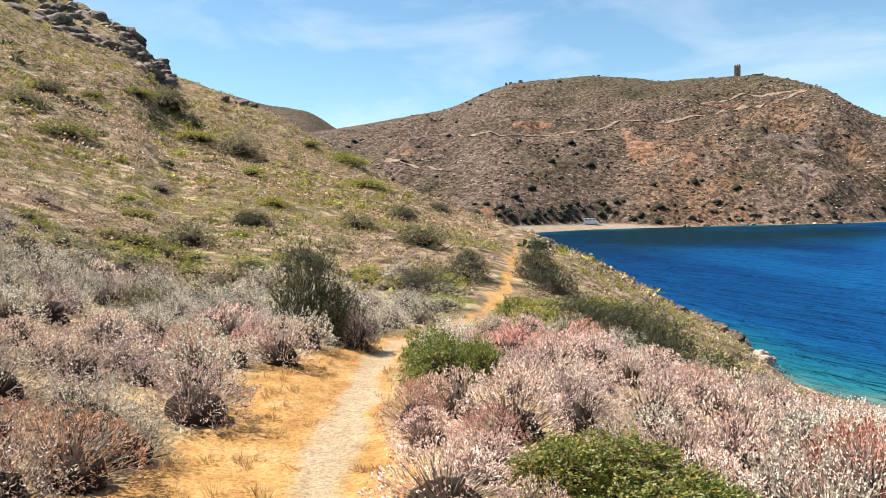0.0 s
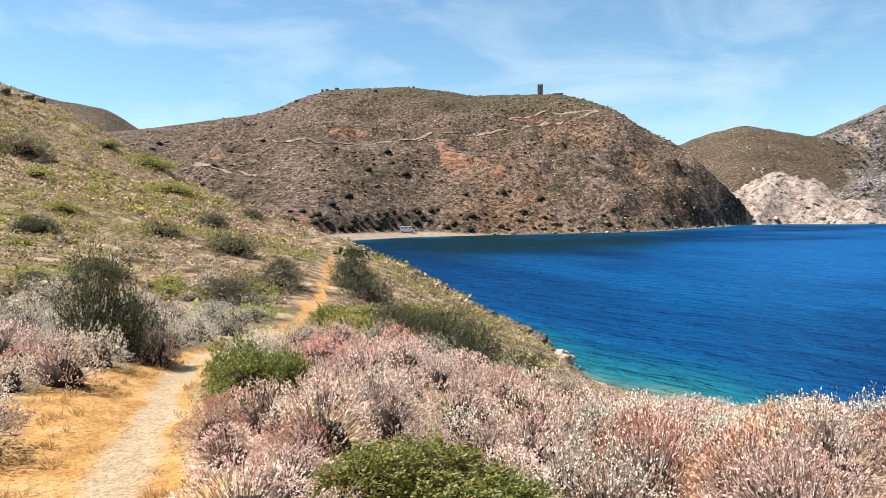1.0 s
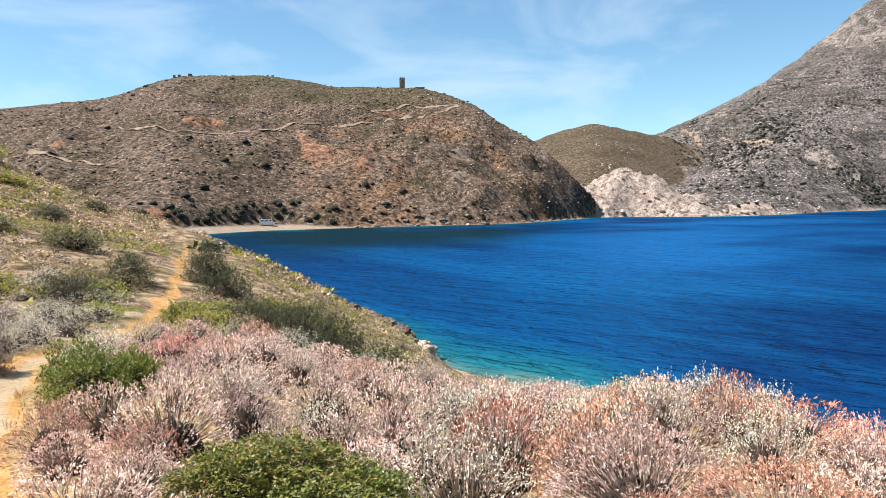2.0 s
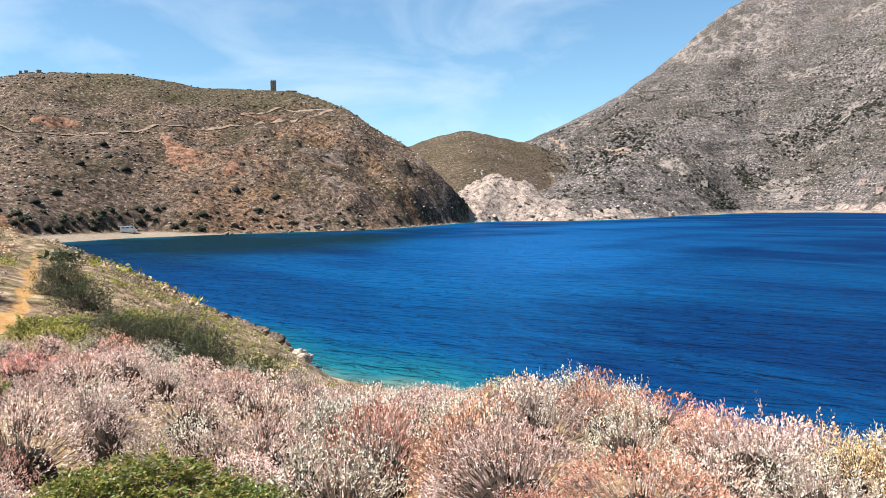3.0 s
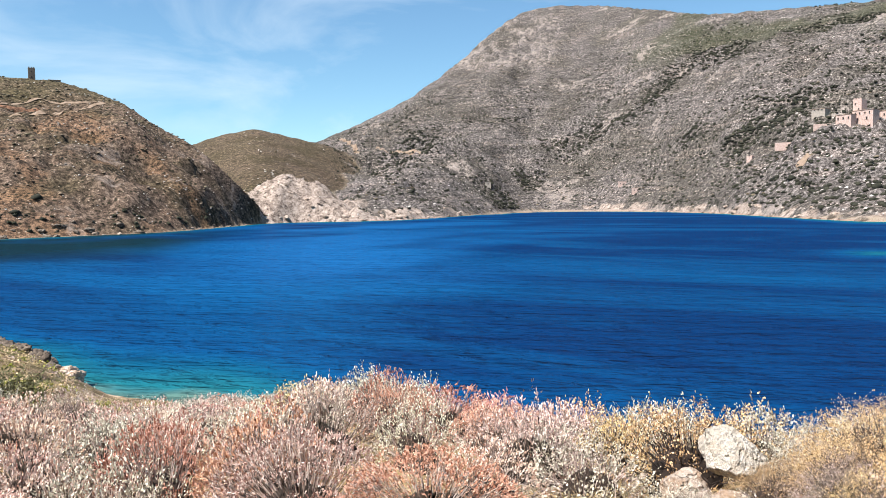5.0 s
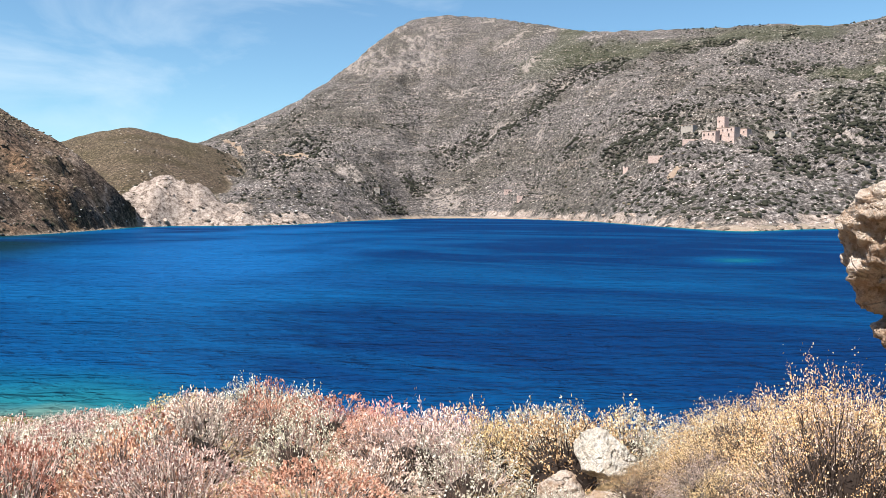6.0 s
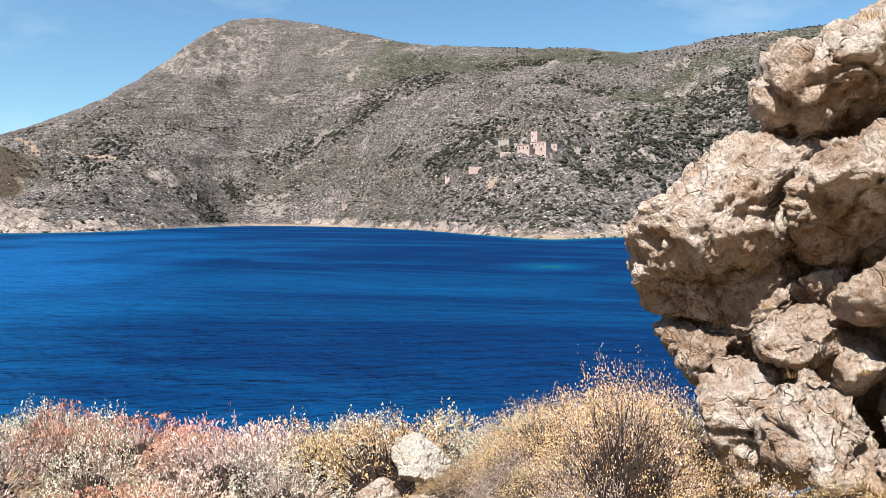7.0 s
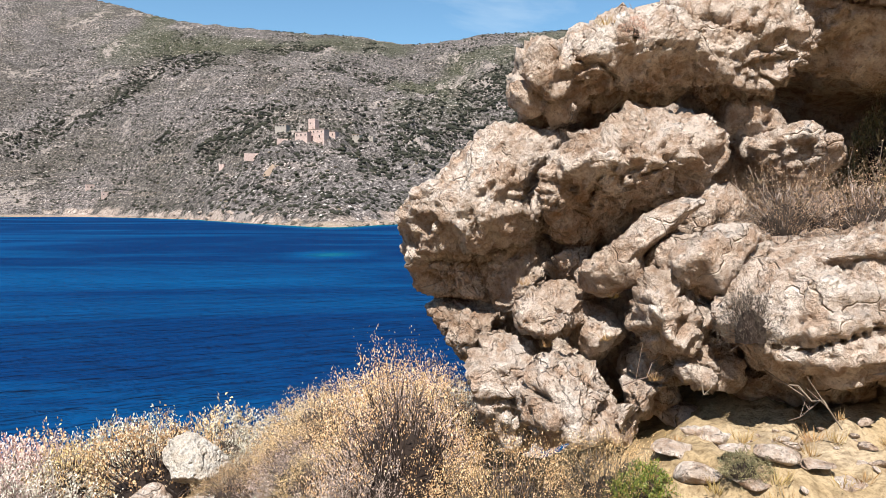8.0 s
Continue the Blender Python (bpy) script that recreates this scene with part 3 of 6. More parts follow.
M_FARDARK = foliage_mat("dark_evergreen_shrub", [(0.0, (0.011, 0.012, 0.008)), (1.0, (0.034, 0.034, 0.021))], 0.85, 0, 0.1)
M_PALESTONE = foliage_mat("pale_field_stone", [(0.0, (0.174, 0.147, 0.127)), (0.5, (0.322, 0.281, 0.255)), (1.0, (0.469, 0.429, 0.395))], 0.95, 0, 0.1)

rs = np.random.RandomState(7)


def unit(v):
    return v / np.maximum(np.linalg.norm(v, axis=-1, keepdims=True), 1e-9)


def cross_of(d):
    """Two directions square to each d, turned at random."""
    a = unit(np.cross(d, unit(rs.normal(size=d.shape))))
    return a, np.cross(d, a)


def stalks(p0, p1, w0, w1):
    """Three-sided tapered stalks."""
    d = unit(p1 - p0)
    a, b_ = cross_of(d)
    ring = [np.cos(k * 2.0944) * a + np.sin(k * 2.0944) * b_ for k in range(3)]
    n = len(p0)
    v = np.stack([p0 + r_ * w0 for r_ in ring] + [p1 + r_ * w1 for r_ in ring], 1).reshape(-1, 3)
    base = np.arange(n)[:, None] * 6
    f = np.concatenate([base + np.array([k, (k + 1) % 3, (k + 1) % 3 + 3, k + 3]) for k in range(3)], 1).reshape(-1, 4)
    return v, f


def blades(p0, d, length, width, belly=0.45):
    """Leaf blades: kite-shaped faces from p0 along d."""
    n = len(p0)
    d = unit(d)
    a = unit(np.cross(d, unit(rs.normal(size=d.shape) * 0.75 + [0, 0, 1.0])))
    length, width = np.broadcast_to(length, n)[:, None], np.broadcast_to(width, n)[:, None]
    mid = p0 + d * length * belly
    v = np.stack([p0, mid + a * width / 2, p0 + d * length, mid - a * width / 2], 1).reshape(-1, 3)
    return v, np.arange(n * 4).reshape(-1, 4)


def soup(name, bits, material):
    vs, fs, k = [], [], 0
    for v, f in bits:
        vs.append(v)
        fs.append(f + k)
        k += len(v)
    v, f = np.concatenate(vs), np.concatenate(fs)
    me = bpy.data.meshes.new(name)
    me.vertices.add(len(v))
    me.vertices.foreach_set("co", v.astype(np.float32).ravel())
    me.loops.add(f.size)
    me.loops.foreach_set("vertex_index", f.astype(np.int32).ravel())
    me.polygons.add(len(f))
    me.polygons.foreach_set("loop_start", np.arange(0, f.size, 4, dtype=np.int32))
    me.update(calc_edges=True)
    me.materials.append(material)
    return me


def dome_dirs(n, low=0.05, flat=1.0):
    """Directions spread over a dome."""
    k = np.arange(n) + 0.5
    z = 1 - (1 - low) * k / n
    ph = k * 2.39996 + rs.uniform(0, 6.28)
    d = np.stack([np.sqrt(np.maximum(1 - z * z, 0)) * np.cos(ph), np.sqrt(np.maximum(1 - z * z, 0)) * np.sin(ph), z * flat], -1)
    return unit(d + rs.normal(0, 0.13, d.shape))


def lumps(d, amount):
    """An uneven outline: radius factor by direction."""
    s = rs.uniform(0, 50)
    return 1 + amount * (vnoise(d[:, 0] * 2.1 + s, d[:, 1] * 2.1 + d[:, 2] * 1.7, 3) * 0.7 + vnoise(d[:, 0] * 5 + s, d[:, 1] * 5 + d[:, 2] * 4, 4) * 0.4)


def ribbons(p0, p1, w):
    d = p1 - p0
    return blades(p0, d, np.linalg.norm(d, axis=1), w, 0.5)


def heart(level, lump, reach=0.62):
    """An uneven closed core inside a bush; its dark colour stands for shade between the twigs."""
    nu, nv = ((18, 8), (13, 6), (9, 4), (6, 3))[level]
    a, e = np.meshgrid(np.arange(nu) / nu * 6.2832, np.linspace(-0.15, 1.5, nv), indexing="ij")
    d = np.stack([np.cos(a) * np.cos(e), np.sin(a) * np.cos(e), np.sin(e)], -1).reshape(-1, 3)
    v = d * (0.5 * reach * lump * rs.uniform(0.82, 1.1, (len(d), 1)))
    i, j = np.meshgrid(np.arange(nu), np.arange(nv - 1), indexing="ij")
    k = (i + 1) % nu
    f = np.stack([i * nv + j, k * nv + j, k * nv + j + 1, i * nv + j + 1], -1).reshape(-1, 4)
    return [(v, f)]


def dead_twigs(level, reach, lo=0.04, hi=0.10):
    """Thin dry twigs that cross between the core and the leafy shell."""
    n = (700, 420, 130, 14)[level]
    t = dome_dirs(n, -0.1)
    at = t * 0.5 * reach * rs.uniform(0.85, 1.05, (n, 1))
    return [blades(at, t + rs.normal(0, 0.5, t.shape), rs.uniform(lo, hi, n), (0.006, 0.009, 0.016, 0.05)[level])]


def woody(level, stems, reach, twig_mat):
    """The branches of a bush, with a dark core painting in the shade at its heart."""
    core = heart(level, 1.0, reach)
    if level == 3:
        # far bushes: twigs and the painted shade core share one dark colour
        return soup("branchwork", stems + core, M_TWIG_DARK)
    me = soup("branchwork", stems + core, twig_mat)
    me.materials.append(M_SHADE_CORE)
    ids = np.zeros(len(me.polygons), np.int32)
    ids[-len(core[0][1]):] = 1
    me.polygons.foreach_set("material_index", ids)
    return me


def spurge(level, tip_mat):
    """Dome of forking stems that end in small clumps of stubby tips; radius 0.5 m."""
    clumps, per, leaf = ((430, 9, 2), (300, 7, 1), (180, 6, 1), (110, 4, 1))[level]
    wide = (0.0072, 0.0095, 0.0155, 0.03)[level]
    long = (0.9, 1.0, 1.15, 1.7)[level]
    c = dome_dirs(clumps, -0.1)
    top = 0.5 * lumps(c, 0.12) * rs.uniform(0.86, 1.03, clumps)
    n = clumps * per
    off = rs.normal(0, 0.052 * (430 / clumps) ** 0.4, (n, 3))
    d = unit(np.repeat(c, per, 0) + off)
    sag = np.linalg.norm(off, axis=1)
    t1 = d * (np.repeat(top, per) - 0.45 * sag * rs.uniform(0.3, 1.0, n))[:, None]
    way = unit(d + [0, 0, 0.2] + off * 5 + rs.normal(0, 0.35, d.shape))
    reach = rs.uniform(0.018, 0.038, (n, 1)) * long
    t0 = t1 - way * reach
    tips = [blades(t0, way, reach[:, 0], wide * rs.uniform(0.7, 1.2, n), 0.7)]
    for _ in range(leaf):
        at = t1 - way * reach * rs.uniform(-0.1, 0.7, (n, 1))
        tips.append(blades(at, way * 0.5 + rs.normal(0, 0.7, d.shape), rs.uniform(0.009, 0.018, n) * long, wide * 0.95, 0.55))
    fork = np.repeat(c * (top * rs.uniform(0.6, 0.75, clumps))[:, None], per, 0)
    stems = [ribbons(fork[::4], t0[::4], wide * 0.5), ribbons(c * 0.5 * 0.4, fork[::per], wide * 0.9)]
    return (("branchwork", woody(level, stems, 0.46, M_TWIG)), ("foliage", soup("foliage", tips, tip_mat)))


def tuft_bush(level, leaf_mat, twig_mat, length=0.03, width=0.011, ragged=0.22, spread=0.5, upright=0.35, dense=1.0, shag=1.0):
    """Rounded shrub of many short leafy shoots; radius 0.5 m."""
    shoots, per = ((300, 15), (185, 12), (120, 10), (130, 8))[level]
    big = (1.0, 1.4, 2.0, 1.6)[level] / math.sqrt(dense)
    shoots = int(shoots * dense)
    d = dome_dirs(shoots, -0.1)
    rad = 0.5 * lumps(d, ragged)[:, None]
    s0 = d * rad * (1 - (1 - rs.uniform(0.5, 0.85, (shoots, 1))) * (0.4 + 0.6 * shag))
    sd = unit(d + [0, 0, upright] + rs.normal(0, spread * 0.6, d.shape))
    s1 = s0 + sd * rad * rs.uniform(0.14, 0.34, (shoots, 1)) * shag
    pick = rs.permutation(shoots)[: shoots // 2]
    stems = [ribbons(s0[pick] * 0.4, s0[pick], 0.006 * big), ribbons(s0[pick], s1[pick], 0.0045 * big)] + dead_twigs(level, 0.62)
    k = shoots * per
    u = rs.uniform(0.0, 1.0, (k, 1))
    at = np.repeat(s0, per, 0) * (1 - u) + np.repeat(s1, per, 0) * u
    at = at + rs.normal(0, 0.012, at.shape)
    ld = unit(np.repeat(sd, per, 0) * 0.6 + rs.normal(0, 0.6, (k, 3)))
    leaf = blades(at, ld, rs.uniform(0.6, 1.35, k) * length * big, rs.uniform(0.7, 1.3, k) * width * big)
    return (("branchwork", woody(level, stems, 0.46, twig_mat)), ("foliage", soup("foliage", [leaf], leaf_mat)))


def grass_tuft(level):
    n = (60, 34, 20, 14)[level]
    a = rs.uniform(0, 6.28, n)
    p0 = np.stack([np.cos(a), np.sin(a), a * 0], -1) * rs.uniform(0, 0.1, (n, 1))
    d = np.stack([np.cos(a) * 0.55, np.sin(a) * 0.55, 0.5 + rs.uniform(0, 0.9, n)], -1) + rs.normal(0, 0.25, (n, 3))
    return (("blades", soup("blades", [blades(p0, d, rs.uniform(0.06, 0.2, n), 0.006 * (1, 1.6, 2, 3)[level], 0.3)], M_STRAW)),)


KINDS = {  # name, category, label, maker
    "pink": ("spurge_bush", "bush", "domed leafless spurge bush with pink dry tips", lambda l: spurge(l, M_PINK)),
    "red": ("spurge_bush", "bush", "domed spurge bush with red-brown dry tips", lambda l: spurge(l, M_RED)),
    "orange": ("spurge_bush", "bush", "low orange-brown dried spurge bush", lambda l: spurge(l, M_ORANGE)),
    "grey": ("grey_bush", "bush", "silver-grey fine-leaved bush on the dry bank", lambda l: tuft_bush(l, M_GREY, M_TWIG, 0.017, 0.0085, 0.16, 0.5, 0.4, 2.0, 0.75)),
    "mauve": ("thorn_bush", "bush", "dull mauve-grey twiggy thorn bush", lambda l: tuft_bush(l, M_MAUVE, M_TWIG, 0.024, 0.0065, 0.2, 0.7, 0.35, 1.6, 0.85)),
    "gold": ("dry_bush", "bush", "golden dry bush with small brittle leaves", lambda l: tuft_bush(l, M_GOLD, M_TWIG_DARK, 0.017, 0.0100, 0.13, 0.6, 0.3, 2.1, 0.6)),
    "green": ("mastic_bush", "bush", "dense fresh green leafy mastic bush", lambda l: tuft_bush(l, M_GREEN, M_TWIG_DARK, 0.042, 0.021, 0.2, 0.9, 0.25, 1.9, 0.7)),
    "dark": ("juniper_bush", "bush", "large dark green evergreen bush beside the path", lambda l: tuft_bush(l, M_DARKGREEN, M_TWIG_DARK, 0.036, 0.012, 0.3, 1.0, 0.3, 4.0, 0.8)),
    "olive": ("olive_grey_bush", "bush", "olive-grey shrub on the slope", lambda l: tuft_bush(l, M_OLIVE, M_TWIG_DARK, 0.034, 0.014, 0.25, 0.7)),
    "yelgreen": ("cushion_bush", "bush", "yellow-green cushion bush on the slope", lambda l: tuft_bush(l, M_YELGREEN, M_TWIG_DARK, 0.034, 0.016, 0.2, 0.7)),
    "tan": ("cushion_bush", "bush", "tan dried cushion bush on the slope", lambda l: tuft_bush(l, M_TAN, M_TWIG_DARK, 0.026, 0.008, 0.2, 0.7, 0.35, 1.5)),
    "gold_fine": ("dry_bush", "bush", "golden dry bush with small brittle leaves below the rocks", lambda l: tuft_bush(l, M_GOLD, M_TWIG_DARK, 0.0125, 0.0078, 0.14, 0.6, 0.3, 3.0, 0.5)),
    "wiry": ("wiry_bush", "bush", "wiry tan half-dry bush growing on the rocks", lambda l: tuft_bush(l, M_TAN, M_TWIG, 0.018, 0.0048, 0.25, 0.8, 0.4, 2.6, 1.0)),
    "twiggy": ("leafless_bush", "bush", "grey leafless twiggy bush in a joint of the rocks", lambda l: tuft_bush(l, M_TWIG_DARK, M_TWIG_DARK, 0.05, 0.0045, 0.3, 0.8, 0.5, 1.0, 1.1)),
    "grass": ("grass_tuft", "grass", "straw-yellow dry grass tuft beside the path", grass_tuft),
}
MODELS = {}


def plant(kind, x, y, radius, height=None, turn=None, sink=0.04, level=None, z=None):
    """One plant on the ground. Radius and height in metres."""
    r = math.hypot(x, y)
    if level is None:
        level = 0 if r < 3.1 else 1 if r < 5.5 else 2 if r < 13 else 3
    level = level if radius < 0.95 else max(level - 1, 0) if radius < 1.5 else 0
    z = float(land(np.array([x]), np.array([y]))[0]) if z is None else z
    height = radius if height is None else height
    turn = rs.uniform(0, 360) if turn is None else turn
    variant = int(rs.randint(0, (3, 3, 2, 2)[level]))
    unit_r = 0.5 if kind != "grass" else 0.12
    m = pose(x, y, z - sink * height, rs.uniform(-6, 6), rs.uniform(-6, 6), turn) @ Matrix.Diagonal((radius / unit_r, radius / unit_r, height / unit_r, 1))
    key = (kind, level, variant)
    name, category, label, maker = KINDS[kind]
    if key not in MODELS:
        MODELS[key] = maker(level)
    parts = MODELS[key]
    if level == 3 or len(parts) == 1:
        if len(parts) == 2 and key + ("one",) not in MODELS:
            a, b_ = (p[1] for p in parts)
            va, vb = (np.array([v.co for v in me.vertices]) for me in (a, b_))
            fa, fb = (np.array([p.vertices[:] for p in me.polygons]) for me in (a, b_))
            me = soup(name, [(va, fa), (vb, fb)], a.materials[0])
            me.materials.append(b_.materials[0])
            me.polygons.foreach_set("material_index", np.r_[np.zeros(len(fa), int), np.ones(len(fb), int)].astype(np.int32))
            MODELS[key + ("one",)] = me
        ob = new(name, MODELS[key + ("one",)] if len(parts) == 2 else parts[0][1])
    else:
        ob = new(name)
        ob.empty_display_size = 0.1
        for pn, me in parts:
            child = new(pn, me)
            child.parent = ob
            tagged(child, kind="stuff")
    ob.matrix_basis = m
    return tagged(ob, label, category, "bushes of the scrub" if kind != "grass" else "grass tufts by the path")


SKYLINE = table([(20, -11), (24, -12.1), (27, -13.4), (32, -13.8), (37, -14.5), (40.5, -13), (47, -12.2), (51, -12.7), (54, -13.7), (57, -14.2), (60.6, -13.9), (62.6, -15), (66, -14.5), (70, -13.3), (76, -13.5), (82, -12), (92, -11.5), (100, -11)])
taken = []


def free(x, y, rad, tight=0.62):
    if taken:
        t = np.array(taken)
        if (np.hypot(t[:, 0] - x, t[:, 1] - y) < tight * (t[:, 2] + rad)).any():
            return False
    return True


def put(kind, x, y, radius, height=None, **more):
    taken.append((x, y, radius * 0.9))
    return plant(kind, x, y, radius, height, **more)


# plants that stand out
put("green", 1.05, 4.35, 0.62, 0.36, level=0)
put("green", 0.66, 4.15, 0.42, 0.32, level=0)
put("green", 1.5, 4.2, 0.45, 0.33, level=0)
put("green", 1.0, 3.75, 0.5, 0.30, level=0)
put("green", -0.02, 7.45, 0.48, 0.5, level=0)
put("green", 0.32, 7.75, 0.36, 0.46, level=1)
put("green", -0.18, 8.9, 0.42, 0.55, level=1)
put("green", 1.6, 16.2, 0.55, 0.5, level=1)
put("dark", -1.5, 9.95, 0.52, 0.95, level=1)
put("dark", -1.95, 10.1, 0.6, 1.3, level=1)
put("mauve", -1.22, 9.8, 0.36, 0.7, level=1)
put("dark", 3.9, 15.7, 1.1, 1.1, level=1)
put("dark", 4.35, 14.5, 0.85, 0.95, level=1)
put("dark", 3.0, 16.3, 1.0, 0.85, level=1)
put("dark", 3.2, 24.8, 0.9, 1.5, level=1)
put("dark", 3.3, 21.8, 0.9, 1.1, level=1)
put("yelgreen", 3.9, 18.6, 1.2, 0.7, level=1)
put("olive", 5.0, 13.6, 0.8, 0.8, level=1)
put("yelgreen", 5.2, 19.6, 1.1, 0.5, level=2)
put("yelgreen", 6.2, 17.0, 0.9, 0.4, level=2)
put("dark", 0.75, 23.2, 0.8, 1.0, level=1)
put("orange", -2.15, 4.0, 0.5, 0.5, level=1)
put("mauve", -1.95, 5.5, 0.55, 0.55, level=1)
put("mauve", 4.75, 10.5, 0.6, 0.78, level=1)
put("orange", 2.62, 2.08, 0.52, 0.42, level=0)
put("orange", 2.1, 2.2, 0.36, 0.34, level=0)
put("gold_fine", 3.0, 1.45, 0.34, 0.3, level=0)
put("red", 4.9, 3.3, 0.5, 0.5, level=0)
put("gold_fine", 3.95, 0.42, 0.45, 0.46, level=0)
put("gold", 4.2, 0.15, 0.45, 0.48, level=0)
put("mauve", 3.1, 0.05, 0.38, 0.45, level=0)
put("pink", 4.75, 2.75, 0.42, 0.42, level=0)
put("pink", 2.45, 2.75, 0.5, 0.55, level=0)
put("pink", 1.1, 6.3, 0.5, 0.45, level=1)
taken.append((0.1, 6.75, 0.4))
put("gold_fine", 3.6, 0.0, 0.5, 0.44, level=0)
put("gold", 4.6, 0.6, 0.5, 0.5, level=0)
put("grey", 5.4, 0.95, 0.5, 0.5, level=0)
put("gold_fine", 2.00, -0.24, 0.28, 0.40, level=0)
put("gold_fine", 1.98, -0.48, 0.20, 0.26, level=0)
put("pink", 1.80, -0.30, 0.18, 0.26, level=0)
put("gold_fine", 1.82, -0.02, 0.24, 0.28, level=0)
put("gold_fine", 2.55, 0.04, 0.34, 0.62, level=0)
put("mauve", 2.40, 0.18, 0.22, 0.34, level=0)
taken.append((3.9, 1.15, 0.26))      # the white stone
taken.append((3.5, 1.05, 0.12))
put("grey", 3.42, 1.2, 0.2, 0.17, level=0)
put("gold_fine", 3.40, 0.82, 0.24, 0.22, level=0)
put("mauve", 3.05, 0.95, 0.22, 0.2, level=0)
put("grey", 2.8, 0.7, 0.24, 0.22, level=0)
put("gold_fine", 3.72, 0.80, 0.22, 0.2, level=0)
put("gold_fine", 3.55, 0.55, 0.3, 0.28, level=0)
put("mauve", 3.25, 0.5, 0.26, 0.24, level=0)
put("gold_fine", 3.0, 0.35, 0.24, 0.26, level=0)
# mats and bushes of the hillside left of the path
put("yelgreen", -12.6, 28.8, 0.75, 0.30, level=2)
put("yelgreen", -10.5, 25.0, 0.72, 0.29, level=2)
put("yelgreen", -8.2, 19.4, 0.61, 0.24, level=2)
put("yelgreen", -9.0, 19.2, 0.39, 0.16, level=2)
put("yelgreen", -22.4, 43.1, 2.04, 0.81, level=2)
put("olive", -27.7, 48.3, 1.64, 1.20, level=2)
put("olive", -31.5, 84.0, 3.44, 2.58, level=2)
put("yelgreen", -32.9, 79.2, 2.29, 0.92, level=2)
put("yelgreen", -25.0, 74.4, 2.36, 0.95, level=2)
put("olive", -20.6, 73.3, 2.83, 2.12, level=2)
put("yelgreen", -13.6, 51.6, 1.29, 0.52, level=2)
put("yelgreen", -8.9, 38.0, 1.15, 0.46, level=2)
put("olive", -8.0, 22.5, 1.00, 0.75, level=2)
put("dark", -7.8, 29.4, 1.04, 0.78, level=1)
put("yelgreen", -9.6, 29.6, 0.65, 0.26, level=2)
put("yelgreen", -7.2, 25.5, 0.49, 0.20, level=2)
put("dark", -4.0, 20.5, 0.83, 0.62, level=1)
put("olive", -3.8, 32.6, 1.12, 0.84, level=2)
put("dark", -2.7, 49.2, 1.32, 0.99, level=2)
put("olive", -1.0, 30.0, 1.28, 0.96, level=2)
put("yelgreen", -12.3, 93.2, 3.44, 1.37, level=2)
put("yelgreen", -7.0, 65.5, 2.06, 0.82, level=2)
put("yelgreen", -6.6, 19.1, 0.43, 0.17, level=2)
put("olive", -5.1, 17.6, 0.44, 0.33, level=2)
put("yelgreen", -34.2, 71.6, 1.50, 0.60, level=2)
put("olive", -31.5, 58.5, 1.81, 1.27, level=2)
put("yelgreen", -18.2, 100.1, 1.85, 0.74, level=2)
put("olive", -13.1, 97.2, 2.38, 1.78, level=2)
put("dark", -0.3, 63.4, 1.10, 0.82, level=2)
put("dark", -2.0, 20.2, 0.30, 0.23, level=1)
put("dark", -0.7, 19.0, 0.85, 0.63, level=1)
put("mauve", -9.5, 18.8, 0.34, 0.25, level=2)
put("mauve", -14.6, 37.5, 0.86, 0.64, level=2)
put("mauve", -11.9, 21.5, 0.65, 0.45, level=2)

